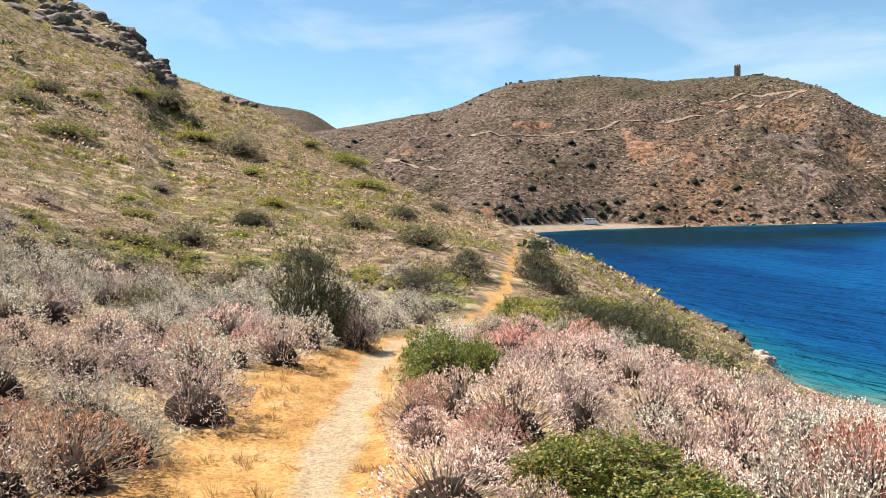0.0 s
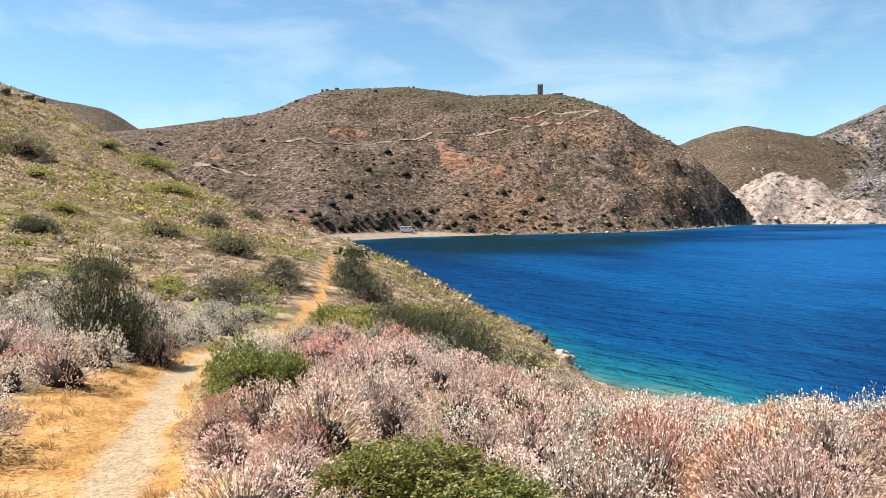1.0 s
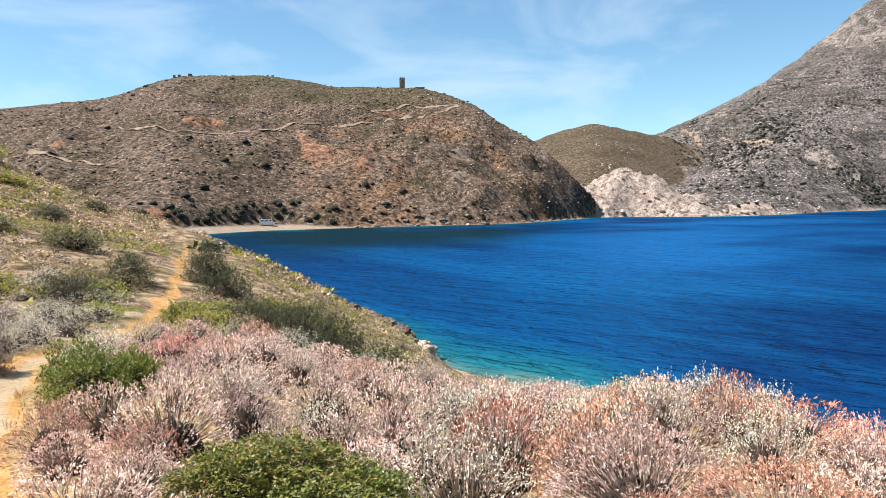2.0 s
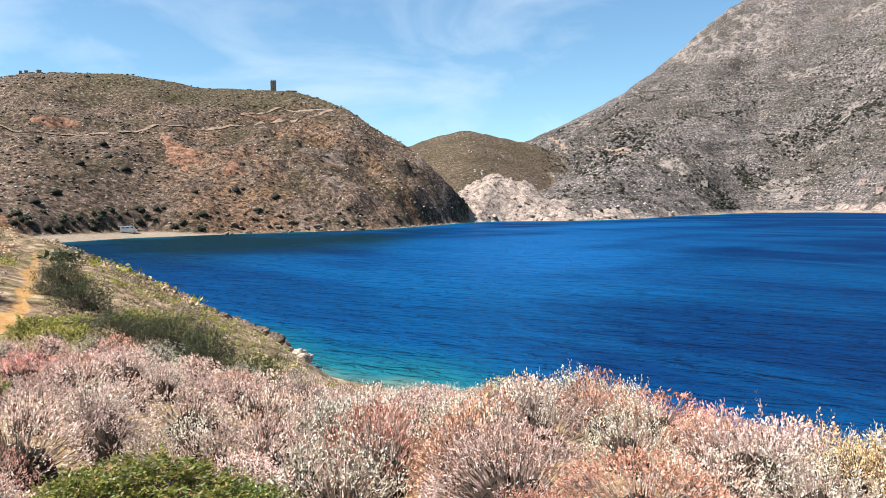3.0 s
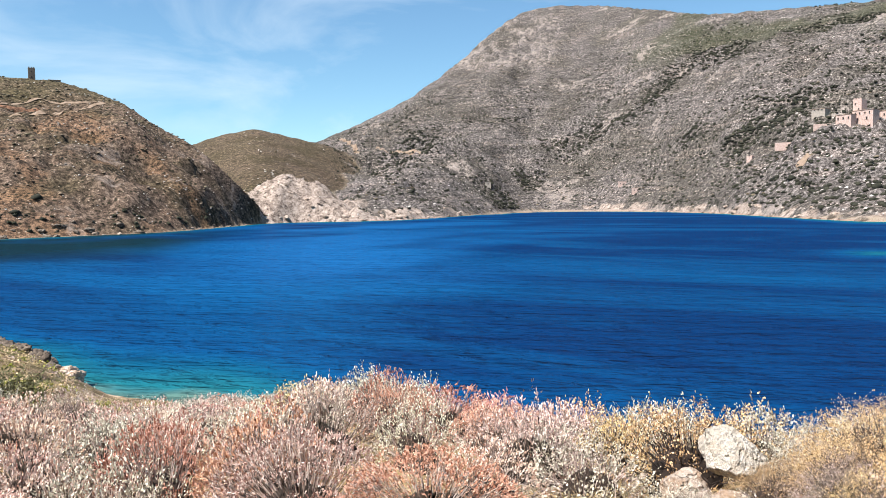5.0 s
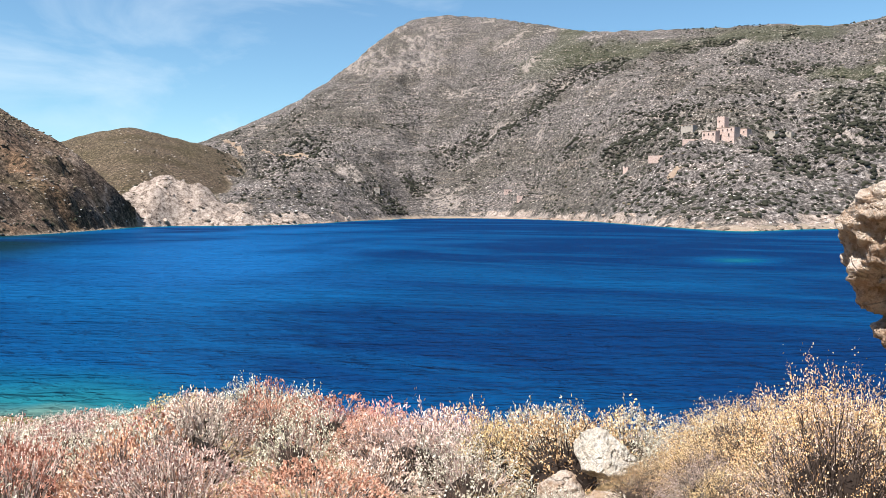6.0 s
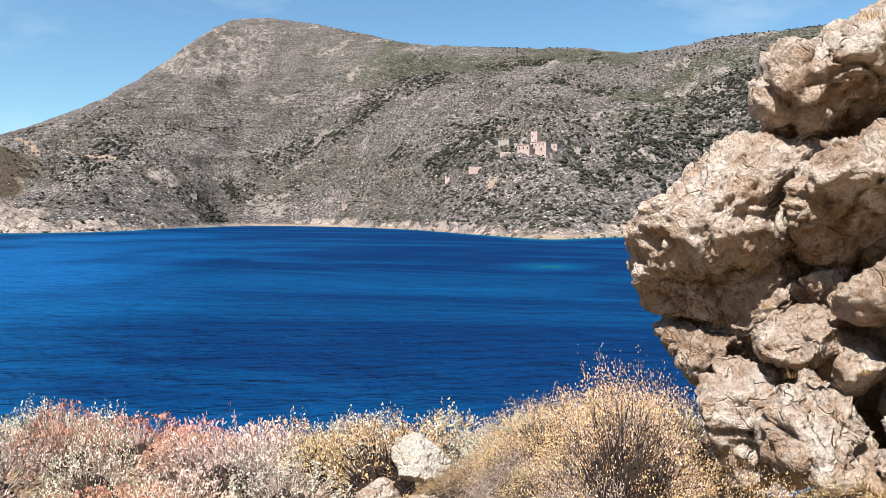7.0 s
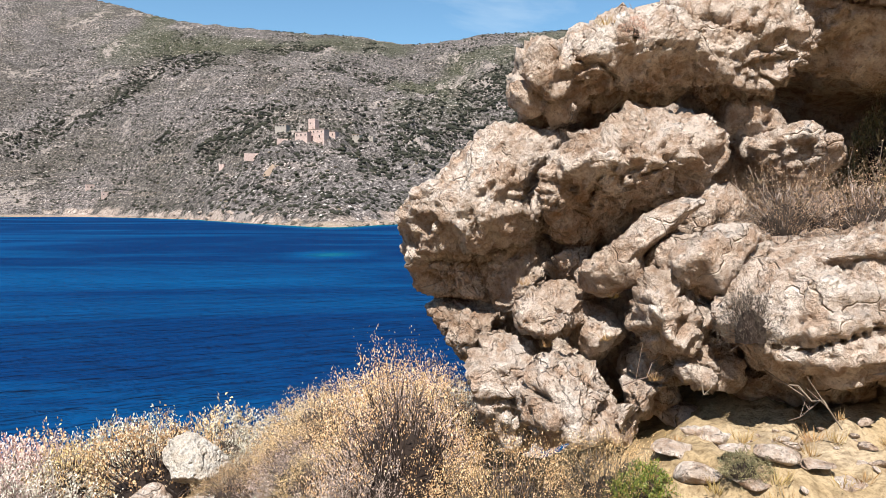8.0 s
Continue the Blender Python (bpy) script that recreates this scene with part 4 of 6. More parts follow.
# the scrub all round, thick along the path
CAND_AZ = rs.uniform(-44, 98, 9000)
CAND_R = 1.7 + 20 * rs.uniform(0, 1, 9000) ** 1.1
CAND_X, CAND_Y = CAND_R * np.sin(np.radians(CAND_AZ)), CAND_R * np.cos(np.radians(CAND_AZ))
CAND_Z = land(CAND_X, CAND_Y)
for az_, r_, x_, y_, z_ in zip(CAND_AZ.tolist(), CAND_R.tolist(), CAND_X.tolist(), CAND_Y.tolist(), CAND_Z.tolist()):
    off_ = x_ - float(PATH_LINE(y_))
    rad_ = rs.uniform(0.28, 0.50) if r_ < 8 else rs.uniform(0.3, 0.62) if r_ < 16 else rs.uniform(0.4, 0.9)
    if az_ > 20 and r_ < 7.5:
        rad_ = rs.uniform(0.32, 0.62)
    left_ = -(0.95 if y_ < 7.5 else 0.5)
    if left_ - rad_ * 0.75 < off_ < 0.30 + rad_ * 0.8 or (r_ < 2.5 and az_ < 30):
        continue
    if az_ > 84 and r_ < 2.9:
        continue
    if not free(x_, y_, rad_):
        continue
    if z_ < 0.9:
        continue
    u_ = rs.uniform()
    if off_ > 0 and r_ < 14 or az_ > 30:
        if az_ < 28:
            kinds = (("pink", 0.58), ("red", 0.18), ("mauve", 0.06), ("grey", 0.18))
        elif az_ < 62:
            kinds = (("pink", 0.32), ("grey", 0.36), ("red", 0.11), ("mauve", 0.09), ("gold", 0.04), ("orange", 0.08))
        else:
            kinds = (("grey", 0.40), ("gold", 0.38), ("pink", 0.17), ("mauve", 0.05))
    elif r_ < 9 and off_ < 0:
        kinds = (("mauve", 0.46), ("pink", 0.17), ("grey", 0.26), ("orange", 0.03), ("red", 0.08))
    elif off_ < 0 and r_ < 17:
        kinds = (("grey", 0.72), ("mauve", 0.15), ("pink", 0.06), ("olive", 0.07))
    elif off_ < 0:
        kinds = (("tan", 0.42), ("grey", 0.16), ("olive", 0.16), ("yelgreen", 0.24), ("dark", 0.02))
    else:
        kinds = (("tan", 0.7), ("yelgreen", 0.22), ("olive", 0.08))
    if r_ > 16 and rs.uniform() < (0.25 if off_ < 0 else 0.45):
        continue
    for kind_, share in kinds:
        u_ -= share
        if u_ <= 0:
            break
    h_ = rad_ * rs.uniform(0.9, 1.3) if r_ < 16 else rad_ * rs.uniform(0.45, 0.75) * (1.0 if off_ < 0 else 0.6)
    if 22 < az_ < 98 and r_ < 14:
        room = 8.5 + r_ * math.tan(radians(float(SKYLINE(az_)))) - z_
        if room < 0.16:
            continue
        h_ = min(h_, room * rs.uniform(0.65, 0.98)) if r_ < 4 else float(np.clip(room * rs.uniform(0.84, 1.12), 0.2, 1.2 * rad_ + 0.12))
    taken.append((x_, y_, rad_))
    plant(kind_, x_, y_, rad_, h_, z=z_)

# dry grass on the sandy edges of the path
for _ in range(170):
    y_ = rs.uniform(2.2, 12)
    off_ = rs.choice([-1, 1]) * rs.uniform(0.22, 0.55) - (rs.uniform(0, 0.6) if y_ < 7.5 else 0)
    if -0.2 < off_ < 0.2:
        continue
    plant("grass", float(PATH_LINE(y_)) + off_, y_, rs.uniform(0.04, 0.09), rs.uniform(0.03, 0.075), level=1)


# --- scrub too small and far to count: leafy mounds joined by colour
def mounds(name, label, pts, sizes, material, cards, blade=1.0):
    """Cushions of leaf sprays."""
    k = len(pts) * cards
    d = unit(rs.normal(size=(k, 3)) * [1, 1, 0.7] + [0, 0, 0.4])
    size = np.repeat(sizes, cards)[:, None]
    at = np.repeat(pts, cards, 0) + d * size * [0.85, 0.85, 0.6] * rs.uniform(0.4, 1.0, (k, 1))
    ld = unit(d * [1, 1, 0.6] + rs.normal(0, 0.8, d.shape))
    ob = new(name, soup(name, [blades(at - ld * size * 0.25, ld, size[:, 0] * rs.uniform(0.35, 0.65, k) * blade, size[:, 0] * rs.uniform(0.25, 0.5, k) * blade ** 1.3, 0.5)], material))
    return tagged(ob, label, "shrubs", kind="stuff")


def blobs(name, label, category, pts, sizes, material, sides=6, tall=0.8, sink=0.15, ragged=0.2):
    """Rounded or angular lumps standing on the ground."""
    n = len(pts)
    a = (np.arange(sides) / sides * 2 * np.pi)[None, :] + rs.uniform(0, 6.28, (n, 1))
    s = np.asarray(sizes)[:, None]
    rings = []
    for rad, h in ((0.85, 0.0), (1.0, 0.4), (0.55, 0.95)):
        q = s * rad * rs.uniform(1 - ragged, 1 + ragged, (n, sides))
        rings.append(np.stack([pts[:, :1] + np.cos(a) * q, pts[:, 1:2] + np.sin(a) * q, pts[:, 2:] - s * sink + s * tall * h * rs.uniform(1 - ragged, 1 + ragged, (n, sides))], -1))
    v = np.concatenate(rings, 1).reshape(-1, 3)
    base = np.arange(n)[:, None] * sides * 3
    loop = [np.array([k, (k + 1) % sides, (k + 1) % sides + sides, k + sides]) + sides * lv for lv in (0, 1) for k in range(sides)]
    top = [np.array([0, 1, 2, 3]) + 2 * sides] + ([np.array([3, 4, 5, 0]) + 2 * sides] if sides == 6 else [])
    f = np.concatenate([base + q for q in loop + top], 1).reshape(-1, 4)
    return tagged(new(name, soup(name, [(v, f)], material)), label, category, kind="stuff")


def scatter(n, az0, az1, r0, r1, test, seed, power=2.0):
    q = np.random.RandomState(seed)
    az_ = np.radians(q.uniform(az0, az1, n))
    r_ = (r0 ** power + (r1 ** power - r0 ** power) * q.uniform(0, 1, n)) ** (1 / power)
    x_, y_ = r_ * np.sin(az_), r_ * np.cos(az_)
    z_ = land(x_, y_)
    ok = test(x_, y_, z_, q)
    return np.stack([x_, y_, z_], -1)[ok]


def hillside(lo, hi, seed_):
    def test(x, y, z, q):
        f = fbm(x / 9, y / 9, seed_, 3)
        return (z > 1.5) & (f > lo) & (f < hi) & (np.abs(x - PATH_LINE(y)) > 0.9)
    return test


for nm, lb, mt, n_, lo, hi, sd, smin, smax, cards in (
        ("hillside_scrub", "tan dried cushion shrubs all over the hillside", M_TAN, 8200, -2, 2, 101, 0.3, 0.75, 20),
        ("hillside_scrub", "grey dwarf shrubs scattered over the hillside", M_MAUVE, 1600, -2, 2, 103, 0.25, 0.6, 20),
        ("hillside_scrub", "yellow-green cushion shrubs in patches on the hillside", M_YELGREEN, 6400, 0.1, 2, 102, 0.3, 0.95, 26),
        ("hillside_scrub", "olive-green shrubs in patches on the hillside", M_OLIVE, 2400, 0.25, 2, 104, 0.4, 1.0, 28),
        ("hillside_scrub", "dark evergreen bushes dotted over the hillside", M_DARKGREEN, 170, 0.1, 2, 105, 0.7, 1.5, 90)):
    pts = scatter(n_, -42, 23, 42, 172, hillside(lo, hi, sd), sd, 1.5)
    sizes = np.random.RandomState(sd).uniform(smin, smax, len(pts))
    mounds(nm, lb, pts, sizes, mt, cards, 0.66)
for nm, lb, mt, n_, lo, hi, sd, smin, smax, cards in (
        ("slope_scrub", "tan dried cushion shrubs on the slope by the path", M_TAN, 1000, -2, 2, 121, 0.2, 0.45, 84),
        ("slope_scrub", "grey dwarf shrubs on the slope by the path", M_MAUVE, 300, -2, 2, 123, 0.2, 0.5, 84),
        ("slope_scrub", "yellow-green cushion shrubs on the slope by the path", M_YELGREEN, 1000, 0.1, 2, 122, 0.25, 0.6, 100),
        ("slope_scrub", "olive-green shrubs on the slope by the path", M_OLIVE, 420, 0.2, 2, 124, 0.3, 0.7, 100)):
    pts = scatter(n_, -42, 24, 17.5, 46, hillside(lo, hi, sd), sd, 1.5)
    sizes = np.random.RandomState(sd).uniform(smin, smax, len(pts)) * np.where(pts[:, 0] > PATH_LINE(pts[:, 1]), 0.7, 1.0)
    mounds(nm, lb, pts, sizes, mt, cards, 0.36)


# low cushions, one beside the other, that cover the dry slopes
for lb, mt, n_, lo, hi, sd, smin, smax in (
        ("tan rounded cushion plants all over the dry slope", M_TAN, 6500, -2, 2, 131, 0.2, 0.46),
        ("brown dead cushion plants over the dry slope", M_TWIG, 1600, -2, 2, 132, 0.16, 0.36),
        ("olive-green cushion plants in patches on the dry slope", M_OLIVE, 3200, 0.1, 2, 133, 0.2, 0.5),
        ("yellow-green cushion plants in patches on the dry slope", M_YELGREEN, 3600, 0.2, 2, 134, 0.2, 0.55)):
    pts = scatter(n_, -42, 24, 17, 120, hillside(lo, hi, sd), sd, 1.35)
    far_ = np.clip(np.hypot(pts[:, 0], pts[:, 1]) / 45, 0.8, 1.9)
    sizes = np.random.RandomState(sd).uniform(smin, smax, len(pts)) * far_
    mounds("cushion_scrub", lb, pts + [0, 0, 0.04], sizes, mt, 16, 0.62)


# thickets on the mountain: bearing, distance, half widths of each
THICKETS = ((70.2, 672, 1.5, 26), (74.8, 578, 2.6, 32), (76.8, 560, 1.6, 30), (84.5, 470, 1.6, 42), (86.5, 430, 1.0, 30), (70.8, 870, 2.0, 30), (72.8, 860, 1.6, 30), (68.6, 845, 1.2, 26), (67.4, 825, 1.2, 30), (65.3, 800, 1.3, 28),
            (63.2, 830, 1.2, 28), (60.6, 805, 1.8, 26), (79.2, 875, 3.6, 28), (47.5, 640, 1.5, 60), (49.8, 740, 1.5, 50), (58, 700, 1.2, 30), (55.8, 615, 2.3, 35), (85.5, 725, 3.5, 25),
            (79.6, 500, 1.2, 16), (77.4, 505, 1.0, 12), (89.5, 515, 2.6, 70), (93.5, 560, 2.4, 90), (96, 640, 3.0, 130))


def thicket(x, y, z, q):
    a, r = np.degrees(np.arctan2(x, y)), np.hypot(x, y)
    f = sum(np.exp(-((a - c[0]) / c[2]) ** 2 - ((r - c[1]) / c[3]) ** 2) for c in THICKETS)
    return (z > 4) & (f + 0.35 * fbm(x / 30, y / 18, 131, 4) > q.uniform(0.25, 0.85, len(x)))


def farside(az_lo, az_hi, bias, seed_, zmin=3.0):
    def test(x, y, z, q):
        a = np.degrees(np.arctan2(x, y))
        f = 1.7 * fbm(x / 70, y / 45, seed_, 4)
        return (z > zmin) & (a > az_lo) & (a < az_hi) & (f + bias > q.uniform(-0.9, 0.9, len(x)))
    return test


for nm, lb, ct, mt, n_, a0, a1, r0, r1, bias, sd, smin, smax, sides, tall in (
        ("far_scrub", "brown dwarf shrubs all over the tower hill", "shrubs", M_FARBROWN, 7500, -9, 38, 215, 520, 0.3, 111, 0.35, 1.0, 4, 0.55),
        ("far_scrub", "olive shrubs scattered over the tower hill", "shrubs", M_FAROLIVE, 5500, -9, 38, 215, 520, 0.0, 112, 0.35, 1.1, 4, 0.6),
        ("far_scrub", "dark bushes dotted over the tower hill", "shrubs", M_FARDARK, 240, -9, 38, 220, 500, -0.1, 113, 0.7, 2.2, 6, 0.8),
        ("field_stones", "pale stones strewn over the tower hill", "stones", M_PALESTONE, 2500, -9, 38, 215, 480, -0.1, 116, 0.25, 0.6, 4, 0.7),
        ("far_scrub", "olive shrubs over the rocky mountain", "shrubs", M_FAROLIVE, 4500, 31, 104, 280, 1150, 0.0, 114, 0.5, 1.5, 4, 0.6),
        ("far_scrub", "dark evergreen bushes dotted over the mountain", "shrubs", M_FARDARK, 20000, 42, 104, 280, 1000, 0.0, 115, 0.7, 1.6, 4, 0.9),
        ("far_scrub", "dark evergreen thickets in bands on the mountain", "shrubs", M_FARDARK, 60000, 44, 100, 320, 1000, None, 118, 0.8, 2.0, 4, 0.9),
        ("field_stones", "pale limestone rocks strewn over the mountain", "stones", M_PALESTONE, 9000, 36, 104, 280, 1150, 0.0, 117, 0.35, 1.0, 4, 0.8)):
    pts = scatter(n_, a0, a1, r0, r1, thicket if bias is None else farside(a0, a1, bias, sd, 2.0 if ct == "stones" else 4.0), sd, 1.5)
    blobs(nm, lb, ct, pts, np.random.RandomState(sd).uniform(smin, smax, len(pts)), mt, sides, tall, ragged=0.35 if ct == "stones" else 0.22)

BACK = np.random.RandomState(141)
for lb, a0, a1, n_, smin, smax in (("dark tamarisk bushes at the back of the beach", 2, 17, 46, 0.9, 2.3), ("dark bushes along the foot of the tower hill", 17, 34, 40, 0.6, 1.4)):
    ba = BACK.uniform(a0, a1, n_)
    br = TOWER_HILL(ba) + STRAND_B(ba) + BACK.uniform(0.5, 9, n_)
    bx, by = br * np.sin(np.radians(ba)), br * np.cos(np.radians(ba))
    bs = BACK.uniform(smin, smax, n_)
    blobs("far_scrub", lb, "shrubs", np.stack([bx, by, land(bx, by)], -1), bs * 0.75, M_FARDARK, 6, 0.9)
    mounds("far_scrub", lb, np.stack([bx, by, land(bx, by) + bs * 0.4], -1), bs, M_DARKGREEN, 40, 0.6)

# ======================= rocks =======================
def lattice3(ix, iy, iz, seed):
    return lattice(ix + iz * 57, iy + iz * 131, seed)


def vnoise3(p, seed=0):
    i = np.floor(p)
    f = p - i
    f = f * f * (3 - 2 * f)
    out = 0.0
    for cx in (0, 1):
        for cy in (0, 1):
            for cz in (0, 1):
                w = (f[:, 0] if cx else 1 - f[:, 0]) * (f[:, 1] if cy else 1 - f[:, 1]) * (f[:, 2] if cz else 1 - f[:, 2])
                out = out + w * lattice3(i[:, 0] + cx, i[:, 1] + cy, i[:, 2] + cz, seed)
    return 2 * out - 1


def fbm3(p, seed=0, octaves=4, gain=0.5):
    total, amp = 0.0, 1.0
    for k in range(octaves):
        total = total + amp * vnoise3(p * 2 ** k + 7.7 * k, seed + k)
        amp *= gain
    return total


def limestone(name, stops, rust, cracked=0.12):
    """Weathered limestone: pale crust, rusty stain, cracks and pits."""
    m, nt, b = base_mat(name, 0.92, 0.15)
    tc = nt.nodes.new("ShaderNodeNewGeometry").outputs["Position"]
    n1 = noise_fac(nt, 2.6, 6, 0.68, tc, 0.4)
    n2 = noise_fac(nt, 14, 6, 0.72, tc)
    n3 = noise_fac(nt, 75, 5, 0.75, tc)
    c = ramp(nt, stops, n1)
    c = mix(nt, rng(nt, n2, 0.40, 0.58), mix(nt, 0.85, c, rust, "MULTIPLY"), c)
    c = mix(nt, rng(nt, noise_fac(nt, 32, 6, 0.75, tc), 0.47, 0.38, 0.0, 0.55), c, tuple(0.3 * v for v in rust))
    c = mix(nt, rng(nt, noise_fac(nt, 5.0, 5, 0.7, tc), 0.58, 0.7, 0.0, 0.7), c, tuple(0.5 * v + 0.18 for v in rust))
    warp = nt.nodes.new("ShaderNodeMix")
    warp.data_type = "RGBA"
    warp.blend_type = "ADD"
    warp.inputs["Factor"].default_value = 0.16
    nz = node(nt, "ShaderNodeTexNoise", Scale=7.0, Detail=4.0)
    nt.links.new(tc, nz.inputs["Vector"])
    nt.links.new(tc, warp.inputs["A"])
    nt.links.new(nz.outputs["Color"], warp.inputs["B"])
    vor = nt.nodes.new("ShaderNodeTexVoronoi")
    vor.feature = "DISTANCE_TO_EDGE"
    vor.inputs["Scale"].default_value = 6.5
    nt.links.new(warp.outputs["Result"], vor.inputs["Vector"])
    crack = times(nt, rng(nt, vor.outputs["Distance"], 0.004, 0.03, 1.0, 0.0), rng(nt, noise_fac(nt, 4.0, 3, 0.6, tc), 0.47, 0.58), "MULTIPLY")
    c = mix(nt, times(nt, crack, cracked), c, (0.10, 0.065, 0.04))
    cell = nt.nodes.new("ShaderNodeTexVoronoi")
    cell.inputs["Scale"].default_value = 30
    nt.links.new(tc, cell.inputs["Vector"])
    pit = rng(nt, cell.outputs["Distance"], 0.05, 0.32)
    c = mix(nt, rng(nt, n3, 0.3, 0.48, 0.4, 0.0), c, (0.17, 0.12, 0.085))
    nt.links.new(c, b.inputs["Base Color"])
    hgt = times(nt, times(nt, n2, 1.2), times(nt, n3, 0.45), "ADD")
    hgt = times(nt, hgt, times(nt, pit, 0.35), "ADD")
    hgt = times(nt, hgt, times(nt, crack, -0.6), "ADD")
    bump(nt, b, hgt, 1.0, 0.06)
    return m


M_ROCK = limestone("warm_limestone", [(0.30, (0.40, 0.275, 0.185)), (0.42, (0.59, 0.465, 0.365)), (0.54, (0.74, 0.625, 0.53)), (0.70, (0.83, 0.75, 0.665))], (0.60, 0.47, 0.37))
M_WHITE_ROCK = limestone("whitish_limestone", [(0.3, (0.56, 0.48, 0.39)), (0.42, (0.72, 0.65, 0.56)), (0.7, (0.80, 0.74, 0.66))], (0.85, 0.78, 0.70), 0.2)


def boulder_mesh(half, seed, detail=6, cuts=13, rough=1.0, material=None):
    """A weathered block: a ball cut by planes, then split, pitted and roughened."""
    q_ = np.random.RandomState(seed)
    bm = bmesh.new()
    bmesh.ops.create_icosphere(bm, subdivisions=detail, radius=1.0)
    p = unit(np.array([v.co for v in bm.verts]))
    normals = unit(q_.normal(size=(cuts, 3)) * [1, 1, 0.9])
    depth = q_.uniform(0.64, 0.94, cuts)
    reach = depth[None, :] / np.maximum(p @ normals.T, 0.05)
    soft = 38.0
    rad = -np.log(np.exp(-soft * np.minimum(reach, 3.0)).sum(1) + np.exp(-soft * 1.12)) / soft
    q = p * rad[:, None]
    h = np.array(half)
    s = q * h / h.mean() + seed * 3.1
    big = fbm3(s * 1.2, seed, 3)
    ridged = 0.45 - np.abs(fbm3(s * 2.6, seed + 9, 4, 0.55))
    crack = np.exp(-(np.abs(fbm3(s * [0.9, 0.9, 1.7], seed + 21, 2)) / 0.022) ** 2)
    strata = fbm3((s + 0.25 * big[:, None]) * [0.6, 0.6, 5.5], seed + 33, 3, 0.6)
    fine = fbm3(s * 11, seed + 40, 4, 0.6)
    pits = np.clip(fbm3(s * 7, seed + 50, 2) - 0.4, 0, 1)
    d = 1 + rough * (0.10 * big + 0.11 * ridged + 0.085 * strata + 0.045 * fine - 0.16 * crack - 0.15 * pits)
    q = q * d[:, None] * h
    for v, co in zip(bm.verts, q):
        v.co = co
    for f in bm.faces:
        f.smooth = True
    me = bpy.data.meshes.new("boulder")
    bm.to_mesh(me)
    bm.free()
    me.materials.append(material or M_ROCK)
    return me


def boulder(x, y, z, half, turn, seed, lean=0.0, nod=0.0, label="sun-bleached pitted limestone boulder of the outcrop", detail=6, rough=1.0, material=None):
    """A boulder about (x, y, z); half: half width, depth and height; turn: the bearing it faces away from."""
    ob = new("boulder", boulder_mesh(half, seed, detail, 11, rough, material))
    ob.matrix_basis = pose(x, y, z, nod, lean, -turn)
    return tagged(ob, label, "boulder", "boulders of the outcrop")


def crag_mesh(half, seed, detail=6, cuts=12):
    """A karst limestone block: flat broken faces, ledges, open cracks, and pits at one true size on all blocks."""
    q_ = np.random.RandomState(seed)
    bm = bmesh.new()
    bmesh.ops.create_icosphere(bm, subdivisions=detail, radius=1.0)
    p = unit(np.array([v.co for v in bm.verts]))
    normals = unit(q_.normal(size=(cuts, 3)))
    depth = q_.uniform(0.66, 0.92, cuts)
    reach = depth[None, :] / np.maximum(p @ normals.T, 0.05)
    soft = 26.0
    rad = -np.log(np.exp(-soft * np.minimum(reach, 3.0)).sum(1) + np.exp(-soft * 1.1)) / soft
    q = p * rad[:, None]
    h = np.array(half)
    q = q / np.abs(q).max(0) * h
    s = q + seed * 3.1
    big = fbm3(s * 3.2, seed, 3)
    warp = s + 0.05 * np.stack([fbm3(s * 6, seed + k, 2) for k in (5, 6, 7)], -1)
    steps = fbm3(warp * 5.0, seed + 11, 3, 0.5)
    ledges = np.abs((steps * 3.0) % 1.0 - 0.5) * 2
    ridged = 0.4 - np.abs(fbm3(warp * 8, seed + 9, 4, 0.6))
    joint = np.abs(fbm3(warp * [2.2, 2.2, 4.4], seed + 21, 2))
    crack = np.exp(-(joint / 0.026) ** 2)
    beds = fbm3(warp * [1.5, 1.5, 13], seed + 33, 3, 0.6)
    pits = np.clip(fbm3(warp * 26, seed + 50, 3, 0.6) - 0.12, 0, 1) * smooth(fbm3(s * 4, seed + 51, 2), -0.5, 0.3)
    holes = np.clip(fbm3(warp * 11, seed + 55, 2) - 0.5, 0, 1)
    fine = fbm3(s * 48, seed + 40, 3, 0.6)
    scale = min(1.0, float(h.min()) / 0.12)
    d = scale * (0.045 * big + 0.018 * ledges + 0.026 * ridged + 0.018 * beds + 0.008 * fine - 0.045 * crack - 0.042 * pits - 0.07 * holes)
    n = unit(q / h ** 2)
    q = q + n * d[:, None]
    bm.verts.ensure_lookup_table()
    for v, co in zip(bm.verts, q):
        v.co = co
    for f in bm.faces:
        f.smooth = True
    me = bpy.data.meshes.new("boulder")
    bm.to_mesh(me)
    bm.free()
    me.materials.append(M_ROCK)
    return me


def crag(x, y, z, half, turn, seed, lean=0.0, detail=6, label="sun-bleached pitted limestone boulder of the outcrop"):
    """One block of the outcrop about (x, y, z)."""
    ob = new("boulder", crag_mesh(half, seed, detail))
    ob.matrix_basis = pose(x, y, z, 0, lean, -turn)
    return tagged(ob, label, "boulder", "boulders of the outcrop")


